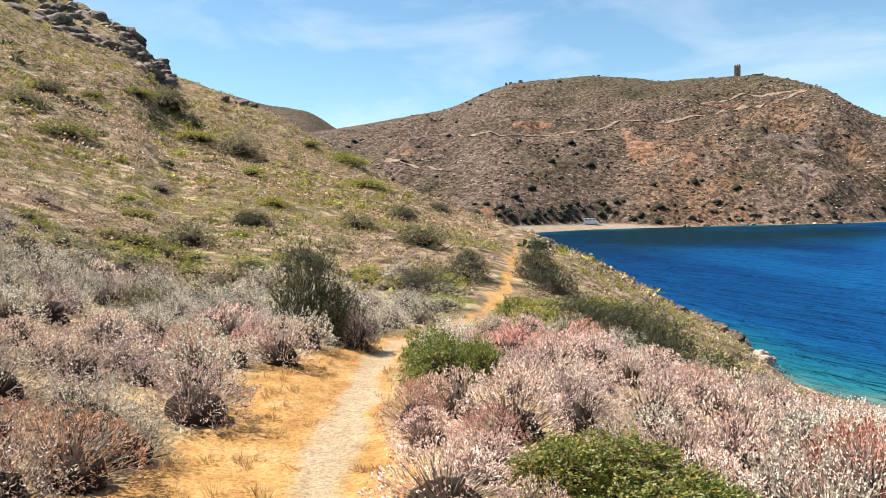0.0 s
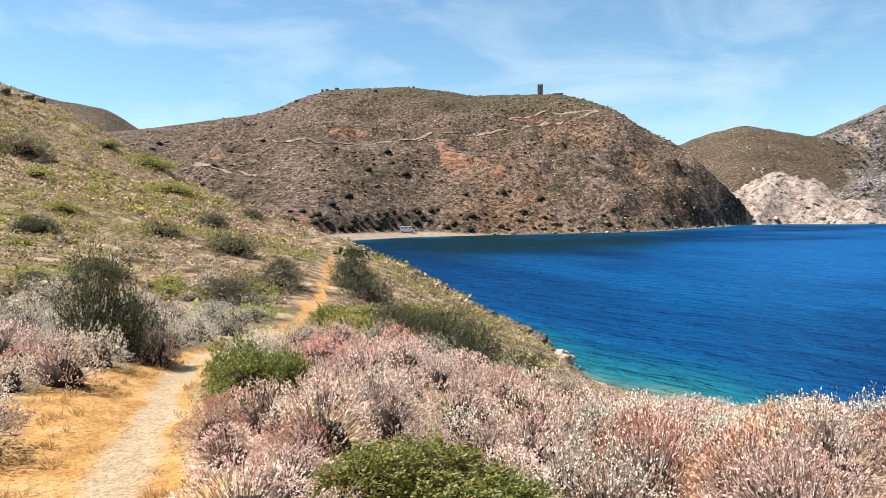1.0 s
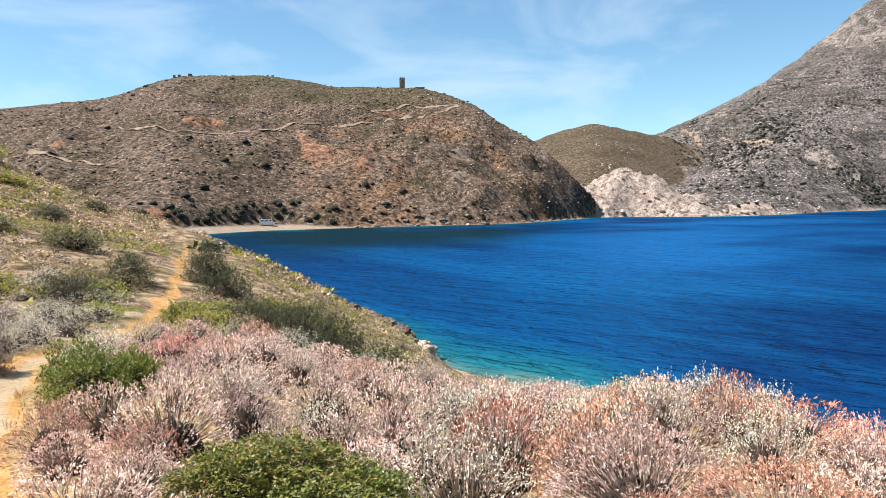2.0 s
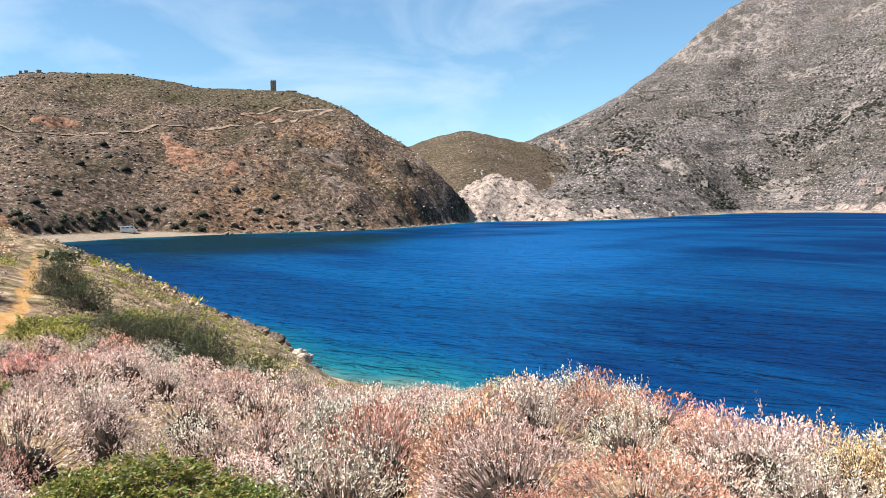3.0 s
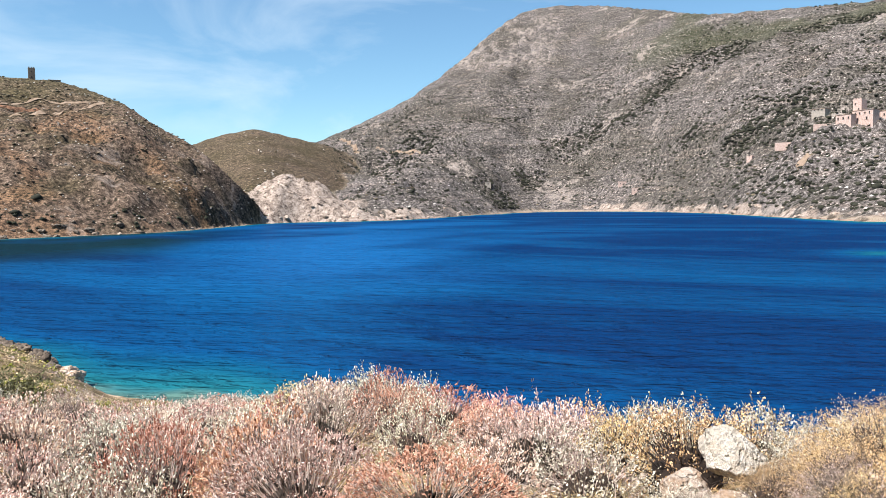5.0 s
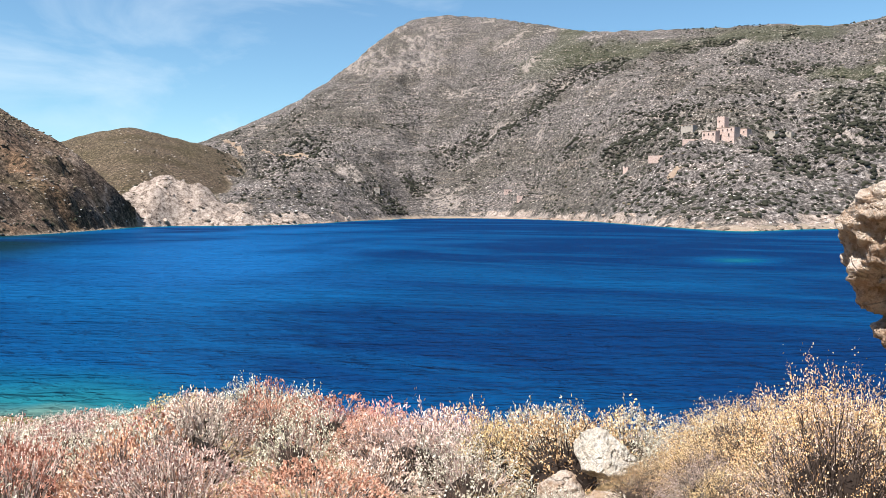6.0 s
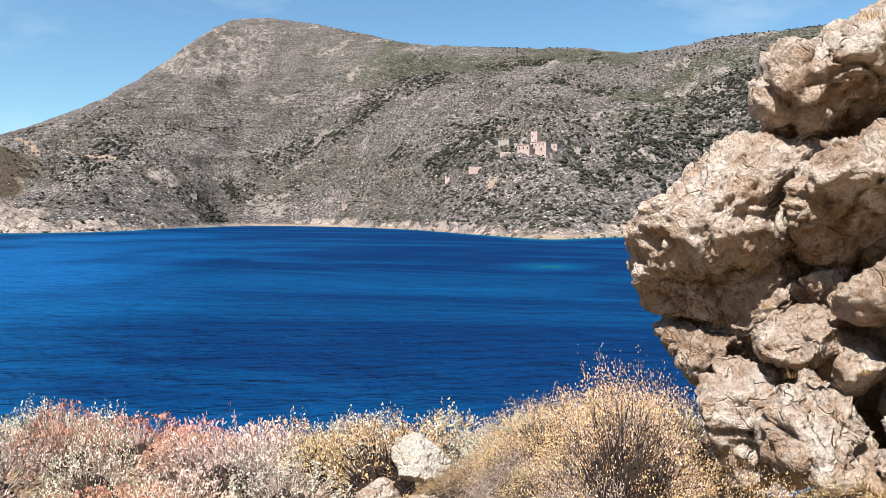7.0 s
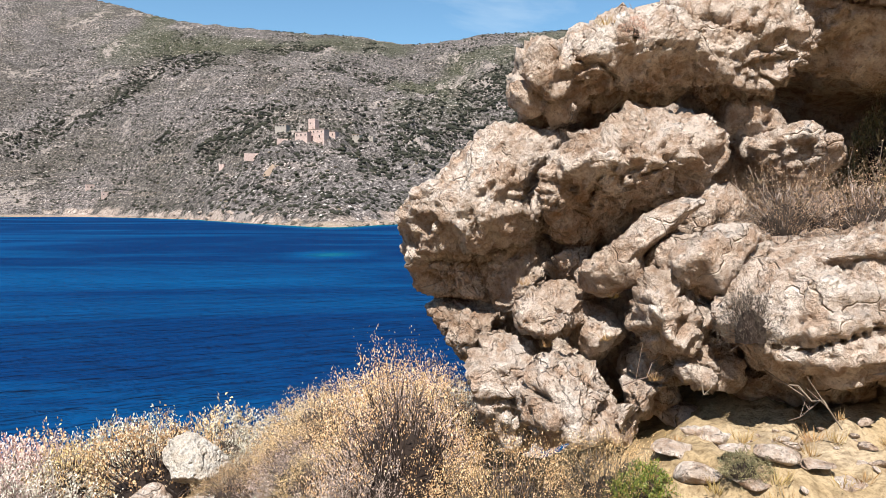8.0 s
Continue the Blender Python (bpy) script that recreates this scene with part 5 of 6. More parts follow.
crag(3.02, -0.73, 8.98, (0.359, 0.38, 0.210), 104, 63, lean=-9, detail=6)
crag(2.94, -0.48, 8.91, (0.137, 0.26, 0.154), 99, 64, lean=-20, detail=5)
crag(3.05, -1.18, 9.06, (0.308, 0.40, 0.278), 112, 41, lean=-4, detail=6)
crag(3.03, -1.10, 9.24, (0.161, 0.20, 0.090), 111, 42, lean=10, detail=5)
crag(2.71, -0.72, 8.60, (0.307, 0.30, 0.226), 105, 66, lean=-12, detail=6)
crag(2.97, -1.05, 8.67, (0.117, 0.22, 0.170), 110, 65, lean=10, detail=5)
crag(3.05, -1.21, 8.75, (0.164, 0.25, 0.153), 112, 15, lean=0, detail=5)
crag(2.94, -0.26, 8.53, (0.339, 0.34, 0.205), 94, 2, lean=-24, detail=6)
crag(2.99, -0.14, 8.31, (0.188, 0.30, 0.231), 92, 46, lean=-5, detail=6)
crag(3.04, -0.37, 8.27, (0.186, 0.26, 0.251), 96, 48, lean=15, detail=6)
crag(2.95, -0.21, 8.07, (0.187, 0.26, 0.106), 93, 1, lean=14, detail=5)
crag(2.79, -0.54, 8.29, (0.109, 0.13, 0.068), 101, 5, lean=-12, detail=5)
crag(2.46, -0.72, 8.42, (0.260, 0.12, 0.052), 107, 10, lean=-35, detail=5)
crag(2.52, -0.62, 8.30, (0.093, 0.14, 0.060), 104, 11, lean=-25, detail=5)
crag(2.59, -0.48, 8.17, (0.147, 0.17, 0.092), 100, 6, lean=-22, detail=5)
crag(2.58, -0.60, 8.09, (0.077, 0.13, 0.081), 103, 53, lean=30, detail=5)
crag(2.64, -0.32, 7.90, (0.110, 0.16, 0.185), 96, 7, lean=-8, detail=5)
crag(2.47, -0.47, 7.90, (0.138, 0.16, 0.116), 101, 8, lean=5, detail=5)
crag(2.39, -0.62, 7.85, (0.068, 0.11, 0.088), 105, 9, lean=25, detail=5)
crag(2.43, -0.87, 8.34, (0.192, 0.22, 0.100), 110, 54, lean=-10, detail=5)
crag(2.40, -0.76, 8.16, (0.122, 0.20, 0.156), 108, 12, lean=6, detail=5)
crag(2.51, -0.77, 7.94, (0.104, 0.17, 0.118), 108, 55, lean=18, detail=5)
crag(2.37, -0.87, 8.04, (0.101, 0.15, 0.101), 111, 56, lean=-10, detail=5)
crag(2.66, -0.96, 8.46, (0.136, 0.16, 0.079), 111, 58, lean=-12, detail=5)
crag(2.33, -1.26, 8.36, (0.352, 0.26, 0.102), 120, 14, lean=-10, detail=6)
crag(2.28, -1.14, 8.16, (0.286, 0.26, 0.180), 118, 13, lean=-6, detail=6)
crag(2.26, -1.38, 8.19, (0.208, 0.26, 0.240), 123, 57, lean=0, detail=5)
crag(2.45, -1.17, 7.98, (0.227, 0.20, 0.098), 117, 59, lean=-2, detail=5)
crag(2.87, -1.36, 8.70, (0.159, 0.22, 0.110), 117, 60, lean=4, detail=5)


def ledge(x, y, z, half, turn, seed):
    """A flat stone half buried in the foot of the outcrop."""
    ob = new("stone", crag_mesh(half, seed, 4))
    ob.matrix_basis = pose(x, y, z - half[2] * 0.4, 0, 0, -turn)
    return tagged(ob, "flat limestone half buried in the sandy foot of the outcrop", "stone", "stones at the foot of the outcrop")


ledge(2.46, -0.83, 7.869, (0.079, 0.063, 0.039), 125, 178)
ledge(2.12, -0.78, 7.907, (0.057, 0.045, 0.024), 128, 116)
ledge(1.99, -0.65, 7.915, (0.055, 0.044, 0.022), 99, 108)
ledge(1.89, -0.76, 7.948, (0.044, 0.036, 0.016), 126, 162)
ledge(1.82, -0.82, 7.959, (0.050, 0.040, 0.015), 117, 130)
ledge(1.87, -0.66, 7.896, (0.057, 0.046, 0.018), 106, 107)
ledge(1.81, -0.90, 7.940, (0.055, 0.044, 0.018), 102, 115)
ledge(1.77, -0.75, 7.912, (0.044, 0.035, 0.012), 129, 180)
ledge(1.78, -0.96, 7.906, (0.049, 0.039, 0.015), 117, 144)
boulder(3.26, -1.84, 9.39, (0.648, 0.80, 0.352), 120, 16, lean=-8, detail=6, label="overhanging limestone cliff that keeps a hollow dark")
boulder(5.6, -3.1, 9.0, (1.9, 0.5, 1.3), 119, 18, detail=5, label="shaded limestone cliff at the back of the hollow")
# block added out of view, to close the hollow's right side
boulder(2.6, -2.9, 9.0, (0.6, 0.6, 0.75), 138, 17, detail=5, label="overhanging limestone cliff that keeps a hollow dark")
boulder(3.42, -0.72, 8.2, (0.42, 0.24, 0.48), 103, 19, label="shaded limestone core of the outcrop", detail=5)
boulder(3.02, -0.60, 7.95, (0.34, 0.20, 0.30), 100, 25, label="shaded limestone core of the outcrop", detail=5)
# hidden roof block, added to keep the sun off the hollow's back
boulder(4.5, -2.75, 9.70, (1.05, 1.3, 0.55), 119, 26, label="overhanging limestone cliff that keeps a hollow dark", detail=5)
# two unseen side blocks, added to shut sky light out of the hollow
boulder(4.45, -1.45, 8.65, (0.5, 1.0, 0.75), 110, 27, label="hidden limestone block that keeps light out of the hollow", detail=5)
boulder(3.7, -3.3, 9.0, (0.5, 1.1, 0.9), 128, 28, label="hidden limestone block that keeps light out of the hollow", detail=5)
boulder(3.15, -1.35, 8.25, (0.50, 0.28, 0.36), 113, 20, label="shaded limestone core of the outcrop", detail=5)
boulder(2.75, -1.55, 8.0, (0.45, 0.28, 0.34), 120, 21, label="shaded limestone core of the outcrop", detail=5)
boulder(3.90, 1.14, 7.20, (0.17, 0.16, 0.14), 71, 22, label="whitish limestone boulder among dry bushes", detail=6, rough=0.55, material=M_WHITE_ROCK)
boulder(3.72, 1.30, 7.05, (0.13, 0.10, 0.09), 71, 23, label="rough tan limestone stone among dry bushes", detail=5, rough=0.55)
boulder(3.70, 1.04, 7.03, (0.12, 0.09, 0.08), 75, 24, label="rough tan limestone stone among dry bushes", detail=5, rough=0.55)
FOOT = np.random.RandomState(91)
PEBBLES = [boulder_mesh((1.0, 0.85, 0.7), 90 + k, 2) for k in range(4)]
for k in range(45):
    bx, by = FOOT.uniform(1.62, 2.14), FOOT.uniform(-1.25, -0.55)
    br = 0.005 + 0.02 * FOOT.uniform() ** 4
    bz = float(land(np.array([bx]), np.array([by]))[0])
    ob = new("pebble", PEBBLES[k % 4])
    ob.matrix_basis = pose(bx, by, bz + br * 0.3, FOOT.uniform(-25, 25), FOOT.uniform(-25, 25), FOOT.uniform(0, 360)) @ Matrix.Diagonal((br * 1.2, br, br * 0.8, 1))
    tagged(ob, "small limestone pebble on the sandy foot of the outcrop", "stone", "pebbles at the foot of the outcrop")
for k in range(34):
    bx, by = FOOT.uniform(1.6, 2.1), FOOT.uniform(-1.2, -0.5)
    plant("grass", bx, by, FOOT.uniform(0.012, 0.03), FOOT.uniform(0.015, 0.04), level=1)

# plants of the outcrop
plant("wiry", 2.50, -1.18, 0.26, 0.25, level=0, z=8.40)
plant("wiry", 2.40, -1.36, 0.28, 0.25, level=0, z=8.40)
plant("wiry", 2.56, -1.00, 0.17, 0.16, level=0, z=8.40)
plant("twiggy", 2.09, -0.88, 0.085, 0.15, level=0, z=8.17)
plant("wiry", 2.66, -0.70, 0.05, 0.05, level=1, z=9.055)
plant("red", 2.66, -0.72, 0.055, 0.07, level=1, z=9.06)
plant("green", 1.90, -0.56, 0.09, 0.13, level=0)
plant("green", 1.96, -0.52, 0.06, 0.08, level=0)
plant("olive", 1.80, -0.74, 0.065, 0.06, level=0)
plant("olive", 3.22, -1.92, 0.14, 0.33, level=1, z=8.62)

# rocks at the water's edge below the path and on the crest of the spur
ROCK_MODELS = [boulder_mesh((1.0, 0.8, 0.6), 60 + k, 4, 8, 1.5) for k in range(5)]


def loose_rock(x, y, size, label, group, seed, lift=0.1, flat=1.0):
    q_ = np.random.RandomState(seed)
    ob = new("rock", ROCK_MODELS[seed % 5])
    z = float(land(np.array([x]), np.array([y]))[0])
    ob.matrix_basis = pose(x, y, z + lift * size, q_.uniform(-20, 20), q_.uniform(-20, 20), q_.uniform(0, 360)) @ Matrix.Diagonal((size, size, size * flat, 1))
    return tagged(ob, label, "rock", group)


M_POINT, nt, b = base_mat("pinkish_point_rock", 0.95, 0.1)
geo = nt.nodes.new("ShaderNodeNewGeometry").outputs["Position"]
nt.links.new(ramp(nt, [(0.36, (0.05, 0.036, 0.028)), (0.46, (0.22, 0.165, 0.13)), (0.6, (0.42, 0.34, 0.28))], noise_fac(nt, 0.5, 8, 0.8, geo)), b.inputs["Base Color"])
M_SHORE, nt, b = base_mat("brown_shore_rock", 0.9, 0.2)
geo = nt.nodes.new("ShaderNodeNewGeometry").outputs["Position"]
nt.links.new(ramp(nt, [(0.3, (0.047, 0.037, 0.03)), (0.5, (0.134, 0.104, 0.08)), (0.7, (0.281, 0.234, 0.188))], noise_fac(nt, 1.6, 6, 0.7, geo)), b.inputs["Base Color"])
bump(nt, b, noise_fac(nt, 5, 6, 0.7, geo), 0.8, 0.2)
DARK_MODELS = [boulder_mesh((1.0, 0.8, 0.6), 80 + k, 4, 8, 1.5, M_SHORE) for k in range(5)]
DARK_FAR = [boulder_mesh((1.0, 0.8, 0.6), 85 + k, 3, 8, 1.6, M_SHORE) for k in range(5)]
POINT_MODELS = [boulder_mesh((1.0, 0.8, 0.6), 70 + k, 3, 8, 1.6, M_POINT) for k in range(5)]


def ring_rocks(n, az0, az1, dist, lo, hi, label, group, models, seed, lift=0.0, flat=1.0, skew=1.0):
    q = np.random.RandomState(seed)
    for k in range(n):
        a = az0 + (az1 - az0) * q.uniform() ** skew
        r = dist(a, q)
        x, y = r * math.sin(radians(a)), r * math.cos(radians(a))
        ob = new("rock", models[k % 5])
        size = q.uniform(lo, hi)
        z = float(land(np.array([x]), np.array([y]))[0])
        ob.matrix_basis = pose(x, y, max(z, 0) + lift * size, q.uniform(-25, 25), q.uniform(-25, 25), q.uniform(0, 360)) @ Matrix.Diagonal((size, size, size * flat, 1))
        tagged(ob, label, "rock", group)


def spur_r(a):
    return float(SPUR(np.array([a]))[0])


def head_r(a):
    return float(HEADLAND_FOOT(np.array([a]))[0])


def shore_r(a):
    return float(MOUNTAIN(np.array([a]))[0])


ring_rocks(9, 24.3, 21.5, lambda a, q: spur_r(a) - q.uniform(-0.4, 1.5), 0.25, 0.6, "pale shore rock at the tip of the point", "rocks along the shore", ROCK_MODELS, 201)
ring_rocks(34, 23.6, 16.5, lambda a, q: spur_r(a) - q.uniform(-0.3, 1.4), 0.2, 0.55, "dark brown shore rock below the dry slope", "rocks along the shore", DARK_MODELS, 202)
ring_rocks(110, -20.4, -33, lambda a, q: spur_r(a) - q.uniform(0, 2) - 34 * q.uniform() ** 1.5, 0.6, 2.2, "grey-brown rock of the crag on the crest", "rocks of the crag", DARK_FAR, 203, -0.1, 0.9, 1.2)
ring_rocks(50, -20.4, -32, lambda a, q: spur_r(a) - q.uniform(0, 2) - 30 * q.uniform() ** 1.5, 0.4, 1.5, "pale rock of the crag on the crest", "rocks of the crag", POINT_MODELS, 204, -0.1, 0.9, 1.2)
ring_rocks(8, -14.4, -16.6, lambda a, q: 128 - q.uniform(0, 6), 0.5, 1.2, "grey-brown rock on the hillside crest", "rocks of the crag", DARK_FAR, 205, 0.0)
ring_rocks(40, 36.5, 54, lambda a, q: head_r(a) + q.uniform(-1, 20), 0.8, 2.6, "pinkish pale rock of the far point", "rocks of the far point", POINT_MODELS, 206, -0.2, 0.8)
ring_rocks(10, 40, 54, lambda a, q: head_r(a) + q.uniform(-1, 4), 0.8, 2.2, "dark fissured rock of the far point", "rocks of the far point", DARK_FAR, 207, -0.1, 0.8)
ring_rocks(38, 65, 90, lambda a, q: shore_r(a) + q.uniform(-1, 14), 0.7, 2.6, "pinkish pale rock on the far shore", "rocks along the far shore", POINT_MODELS, 208, -0.1, 0.8)
ring_rocks(22, 65, 90, lambda a, q: shore_r(a) + q.uniform(-1, 7), 0.6, 2.2, "dark rock on the far shore", "rocks along the far shore", DARK_FAR, 209, -0.1, 0.8)
ring_rocks(30, 18, 36, lambda a, q: float(TOWER_HILL(np.array([a]))[0]) + q.uniform(-1, 9), 0.6, 2.2, "dark rock at the foot of the tower hill", "rocks below the tower hill", DARK_FAR, 210, -0.1, 0.8)
ring_rocks(14, 18, 36, lambda a, q: float(TOWER_HILL(np.array([a]))[0]) + q.uniform(-1, 5), 0.5, 1.4, "pale rock at the foot of the tower hill", "rocks below the tower hill", POINT_MODELS, 211, -0.1, 0.8)

# dry grass, small weeds and dead twigs in the joints of the outcrop
for gx, gy, gz, gr in ((2.50, -0.42, 8.06, 0.02), (2.40, -0.58, 8.10, 0.02), (2.46, -0.62, 8.22, 0.02), (2.30, -0.70, 8.0, 0.02), (2.55, -0.35, 8.25, 0.02), (2.05, -0.85, 7.9, 0.028), (2.0, -1.0, 7.92, 0.028), (1.9, -0.9, 7.88, 0.028), (2.1, -0.75, 7.88, 0.028), (2.6, -0.62, 9.08, 0.03)):
    plant("grass", gx, gy, gr, gr * 1.3, level=0, z=gz)
M_DEADWOOD = foliage_mat("bleached_dead_wood", [(0.0, (0.081, 0.059, 0.043)), (1.0, (0.166, 0.129, 0.097))], 0.9, 0)


def dead_twig(x, y, z, length, turn, lift, seed):
    """A bent bare branch with a few side twigs."""
    q = np.random.RandomState(seed)
    t = np.linspace(0, 1, 7)[:, None]
    d = np.array([math.sin(radians(turn)), math.cos(radians(turn)), lift])
    p = np.array([x, y, z]) + d * t * length + np.cumsum(q.normal(0, 0.012, (7, 3)), 0)
    bits = [stalks(p[:-1], p[1:], 0.0024, 0.002)]
    for k in range(5):
        a = p[q.randint(1, 6)][None]
        e = a + (d + q.normal(0, 0.6, 3))[None] * length * q.uniform(0.2, 0.45)
        bits.append(stalks(a, e, 0.0016, 0.0009))
    return tagged(new("dead_branch", soup("dead_branch", bits, M_DEADWOOD)), "bare bleached dead branch lying on the rocks", "branch", "dead branches of the outcrop", kind="stuff")


dead_twig(2.16, -0.80, 8.0, 0.22, 100, 0.5, 1)
dead_twig(2.28, -0.60, 8.02, 0.16, 150, 0.6, 2)
dead_twig(2.05, -0.98, 7.95, 0.2, 140, 0.4, 3)
dead_twig(1.96, -1.05, 7.93, 0.16, 60, 0.5, 5)
dead_twig(2.65, -0.82, 9.04, 0.12, 60, 1.2, 4)

# ======================= roads, scars and buildings of the far shore =======================
M_ROAD, nt, b = base_mat("pale_dirt_road", 0.95, 0.1)
geo = nt.nodes.new("ShaderNodeNewGeometry").outputs["Position"]
nt.links.new(ramp(nt, [(0.3, (0.134, 0.094, 0.064)), (0.5, (0.214, 0.154, 0.111)), (0.7, (0.281, 0.214, 0.161))], noise_fac(nt, 0.4, 5, 0.65, geo)), b.inputs["Base Color"])
M_EARTH, nt, b = base_mat("red_bare_earth", 0.95, 0.1)
geo = nt.nodes.new("ShaderNodeNewGeometry").outputs["Position"]
nt.links.new(ramp(nt, [(0.38, (0.03, 0.018, 0.012)), (0.47, (0.11, 0.06, 0.038)), (0.55, (0.22, 0.115, 0.07)), (0.66, (0.34, 0.21, 0.14))], noise_fac(nt, 0.45, 8, 0.75, geo)), b.inputs["Base Color"])
M_STONE_WALL, nt, b = base_mat("pale_stone_masonry", 0.95, 0.1)
geo = nt.nodes.new("ShaderNodeNewGeometry").outputs["Position"]
nt.links.new(ramp(nt, [(0.3, (0.258, 0.176, 0.147)), (0.5, (0.430, 0.315, 0.269)), (0.7, (0.533, 0.420, 0.370))], noise_fac(nt, 1.6, 5, 0.7, geo)), b.inputs["Base Color"])
M_OLD_WALL, nt, b = base_mat("brown_stone_masonry", 0.95, 0.1)
geo = nt.nodes.new("ShaderNodeNewGeometry").outputs["Position"]
nt.links.new(ramp(nt, [(0.3, (0.121, 0.09, 0.067)), (0.5, (0.228, 0.174, 0.134)), (0.7, (0.322, 0.255, 0.201))], noise_fac(nt, 1.4, 5, 0.7, geo)), b.inputs["Base Color"])
M_WHITEWASH, nt, b = base_mat("whitewashed_wall", 0.8, 0.2)
geo = nt.nodes.new("ShaderNodeNewGeometry").outputs["Position"]
nt.links.new(ramp(nt, [(0.3, (0.236, 0.199, 0.163)), (0.7, (0.354, 0.308, 0.264))], noise_fac(nt, 1.2, 4, 0.6, geo)), b.inputs["Base Color"])
M_DARK_OPENING, nt, b = base_mat("dark_window_void", 0.6, 0.3)
b.inputs["Base Color"].default_value = (0.02, 0.018, 0.016, 1)
M_ROOF, nt, b = base_mat("weathered_roof", 0.9, 0.15)
geo = nt.nodes.new("ShaderNodeNewGeometry").outputs["Position"]
nt.links.new(ramp(nt, [(0.3, (0.174, 0.121, 0.087)), (0.7, (0.295, 0.221, 0.174))], noise_fac(nt, 1.5, 4, 0.6, geo)), b.inputs["Base Color"])


def drape(name, label, line, width, material, category, rise=0.35, wobble=0.25, kind="structure"):
    """A strip of ground surface along a line of the plan."""
    line = np.array(line, float)
    seg = np.r_[0, np.cumsum(np.hypot(*np.diff(line, axis=0).T))]
    s = np.arange(0, seg[-1], 2.0)
    ker = np.ones(9) / 9
    c = np.stack([np.interp(s, seg, line[:, k]) for k in (0, 1)], -1)
    c = np.stack([np.convolve(np.pad(c[:, k], 4, "edge"), ker, "valid") for k in (0, 1)], -1)
    d = unit(np.gradient(c, axis=0))
    side = np.stack([d[:, 1], -d[:, 0]], -1)
    ws = width * 0.5 * (1 + wobble * fbm(s / 9, s * 0, 77, 3))
    rows = [c + side * (ws * f)[:, None] for f in (-1, -0.5, 0, 0.5, 1)]
    xy = np.stack(rows, 1).reshape(-1, 2)
    co = np.column_stack([xy, land(xy[:, 0], xy[:, 1]) + rise])
    ob = new(name, grid_mesh(name, co, len(c), 5, False, None, material))
    return tagged(ob, label, category, kind=kind)


drape("dirt_road", "pale dirt road climbing across the tower hill", [(65, 338), (83.5, 348.6), (114.5, 362), (129, 361), (147.5, 360), (159, 359.5), (180, 379), (193.5, 383.4)], 1.8, M_ROAD, "road")
drape("dirt_road", "stony pale track below the hill top", [(131, 378), (146, 393), (159, 395), (170, 391), (183, 384), (193, 383)], 1.6, M_ROAD, "road")
drape("dirt_road", "pale dirt road at the foot of the valley", [(-28, 338), (-22, 333), (-10, 326), (2, 306)], 2.2, M_ROAD, "road")
drape("dirt_road", "faint dirt track across the tower hill", [(-6, 385), (13, 350), (31, 340), (48, 345), (65, 338)], 1.3, M_ROAD, "road")
drape("dirt_road", "thin pale road round the far mountain", [(650, 690), (600, 630), (541, 554), (515, 489), (520, 440)], 4.0, M_ROAD, "road")


def scar(label, x, y, length, width, turn, seed, material=None):
    """Bare red earth with a ragged outline, lying on the slope."""
    q = np.random.RandomState(seed)
    nu, nv = 40, 9
    a = np.linspace(0, 2 * np.pi, nu, endpoint=False)
    rag = 1 + 0.45 * fbm(np.cos(a) * 2 + seed, np.sin(a) * 2, seed, 3)
    f = np.linspace(0.02, 1, nv)
    ux = (np.cos(a) * rag)[:, None] * f * length / 2
    uy = (np.sin(a) * rag)[:, None] * f * width / 2
    t = radians(turn)
    px, py = x + ux * math.cos(t) - uy * math.sin(t), y + ux * math.sin(t) + uy * math.cos(t)
    px, py = px.ravel(), py.ravel()
    co = np.column_stack([px, py, land(px, py) + 0.45 - 0.6 * np.tile(f, nu) ** 6])
    return tagged(new("bare_slope", grid_mesh("bare_slope", co, nu, nv, True, None, material or M_EARTH)), label, "ground", kind="structure")


scar("bare red earth slip on the tower hill", 85.5, 317, 11, 24, 8, 1)
scar("bare red earth slip on the tower hill", 101, 294, 9, 9, 20, 2)
scar("bare red earth bank by the beach", 17, 242, 13, 7, 0, 3)
scar("bare red earth cutting above the valley road", -6, 372, 12, 22, -20, 4)
scar("bare red earth cutting above the valley road", -18, 349, 13, 9, 20, 5)
scar("bare red earth under the hill-top track", 150, 385, 22, 7, -5, 8)
scar("bare red earth above the track on the hill", 44, 352, 18, 7, 5, 9)
scar("bare ochre earth below the village", 416, 91, 9, 6, 90, 10, M_ROAD)


def box_part(name, parent, size, at, material, label="", bevel=0.06):
    bm = bmesh.new()
    bmesh.ops.create_cube(bm, size=1.0)
    for v in bm.verts:
        v.co = Vector((v.co.x * size[0], v.co.y * size[1], v.co.z * size[2]))
    bmesh.ops.bevel(bm, geom=list(bm.edges), offset=min(bevel, min(size) * 0.2), segments=1, affect="EDGES")
    me = bpy.data.meshes.new(name)
    bm.to_mesh(me)
    bm.free()
    me.materials.append(material)
    ob = new(name, me)
    ob.parent = parent
    ob.location = at
    return tagged(ob, label)


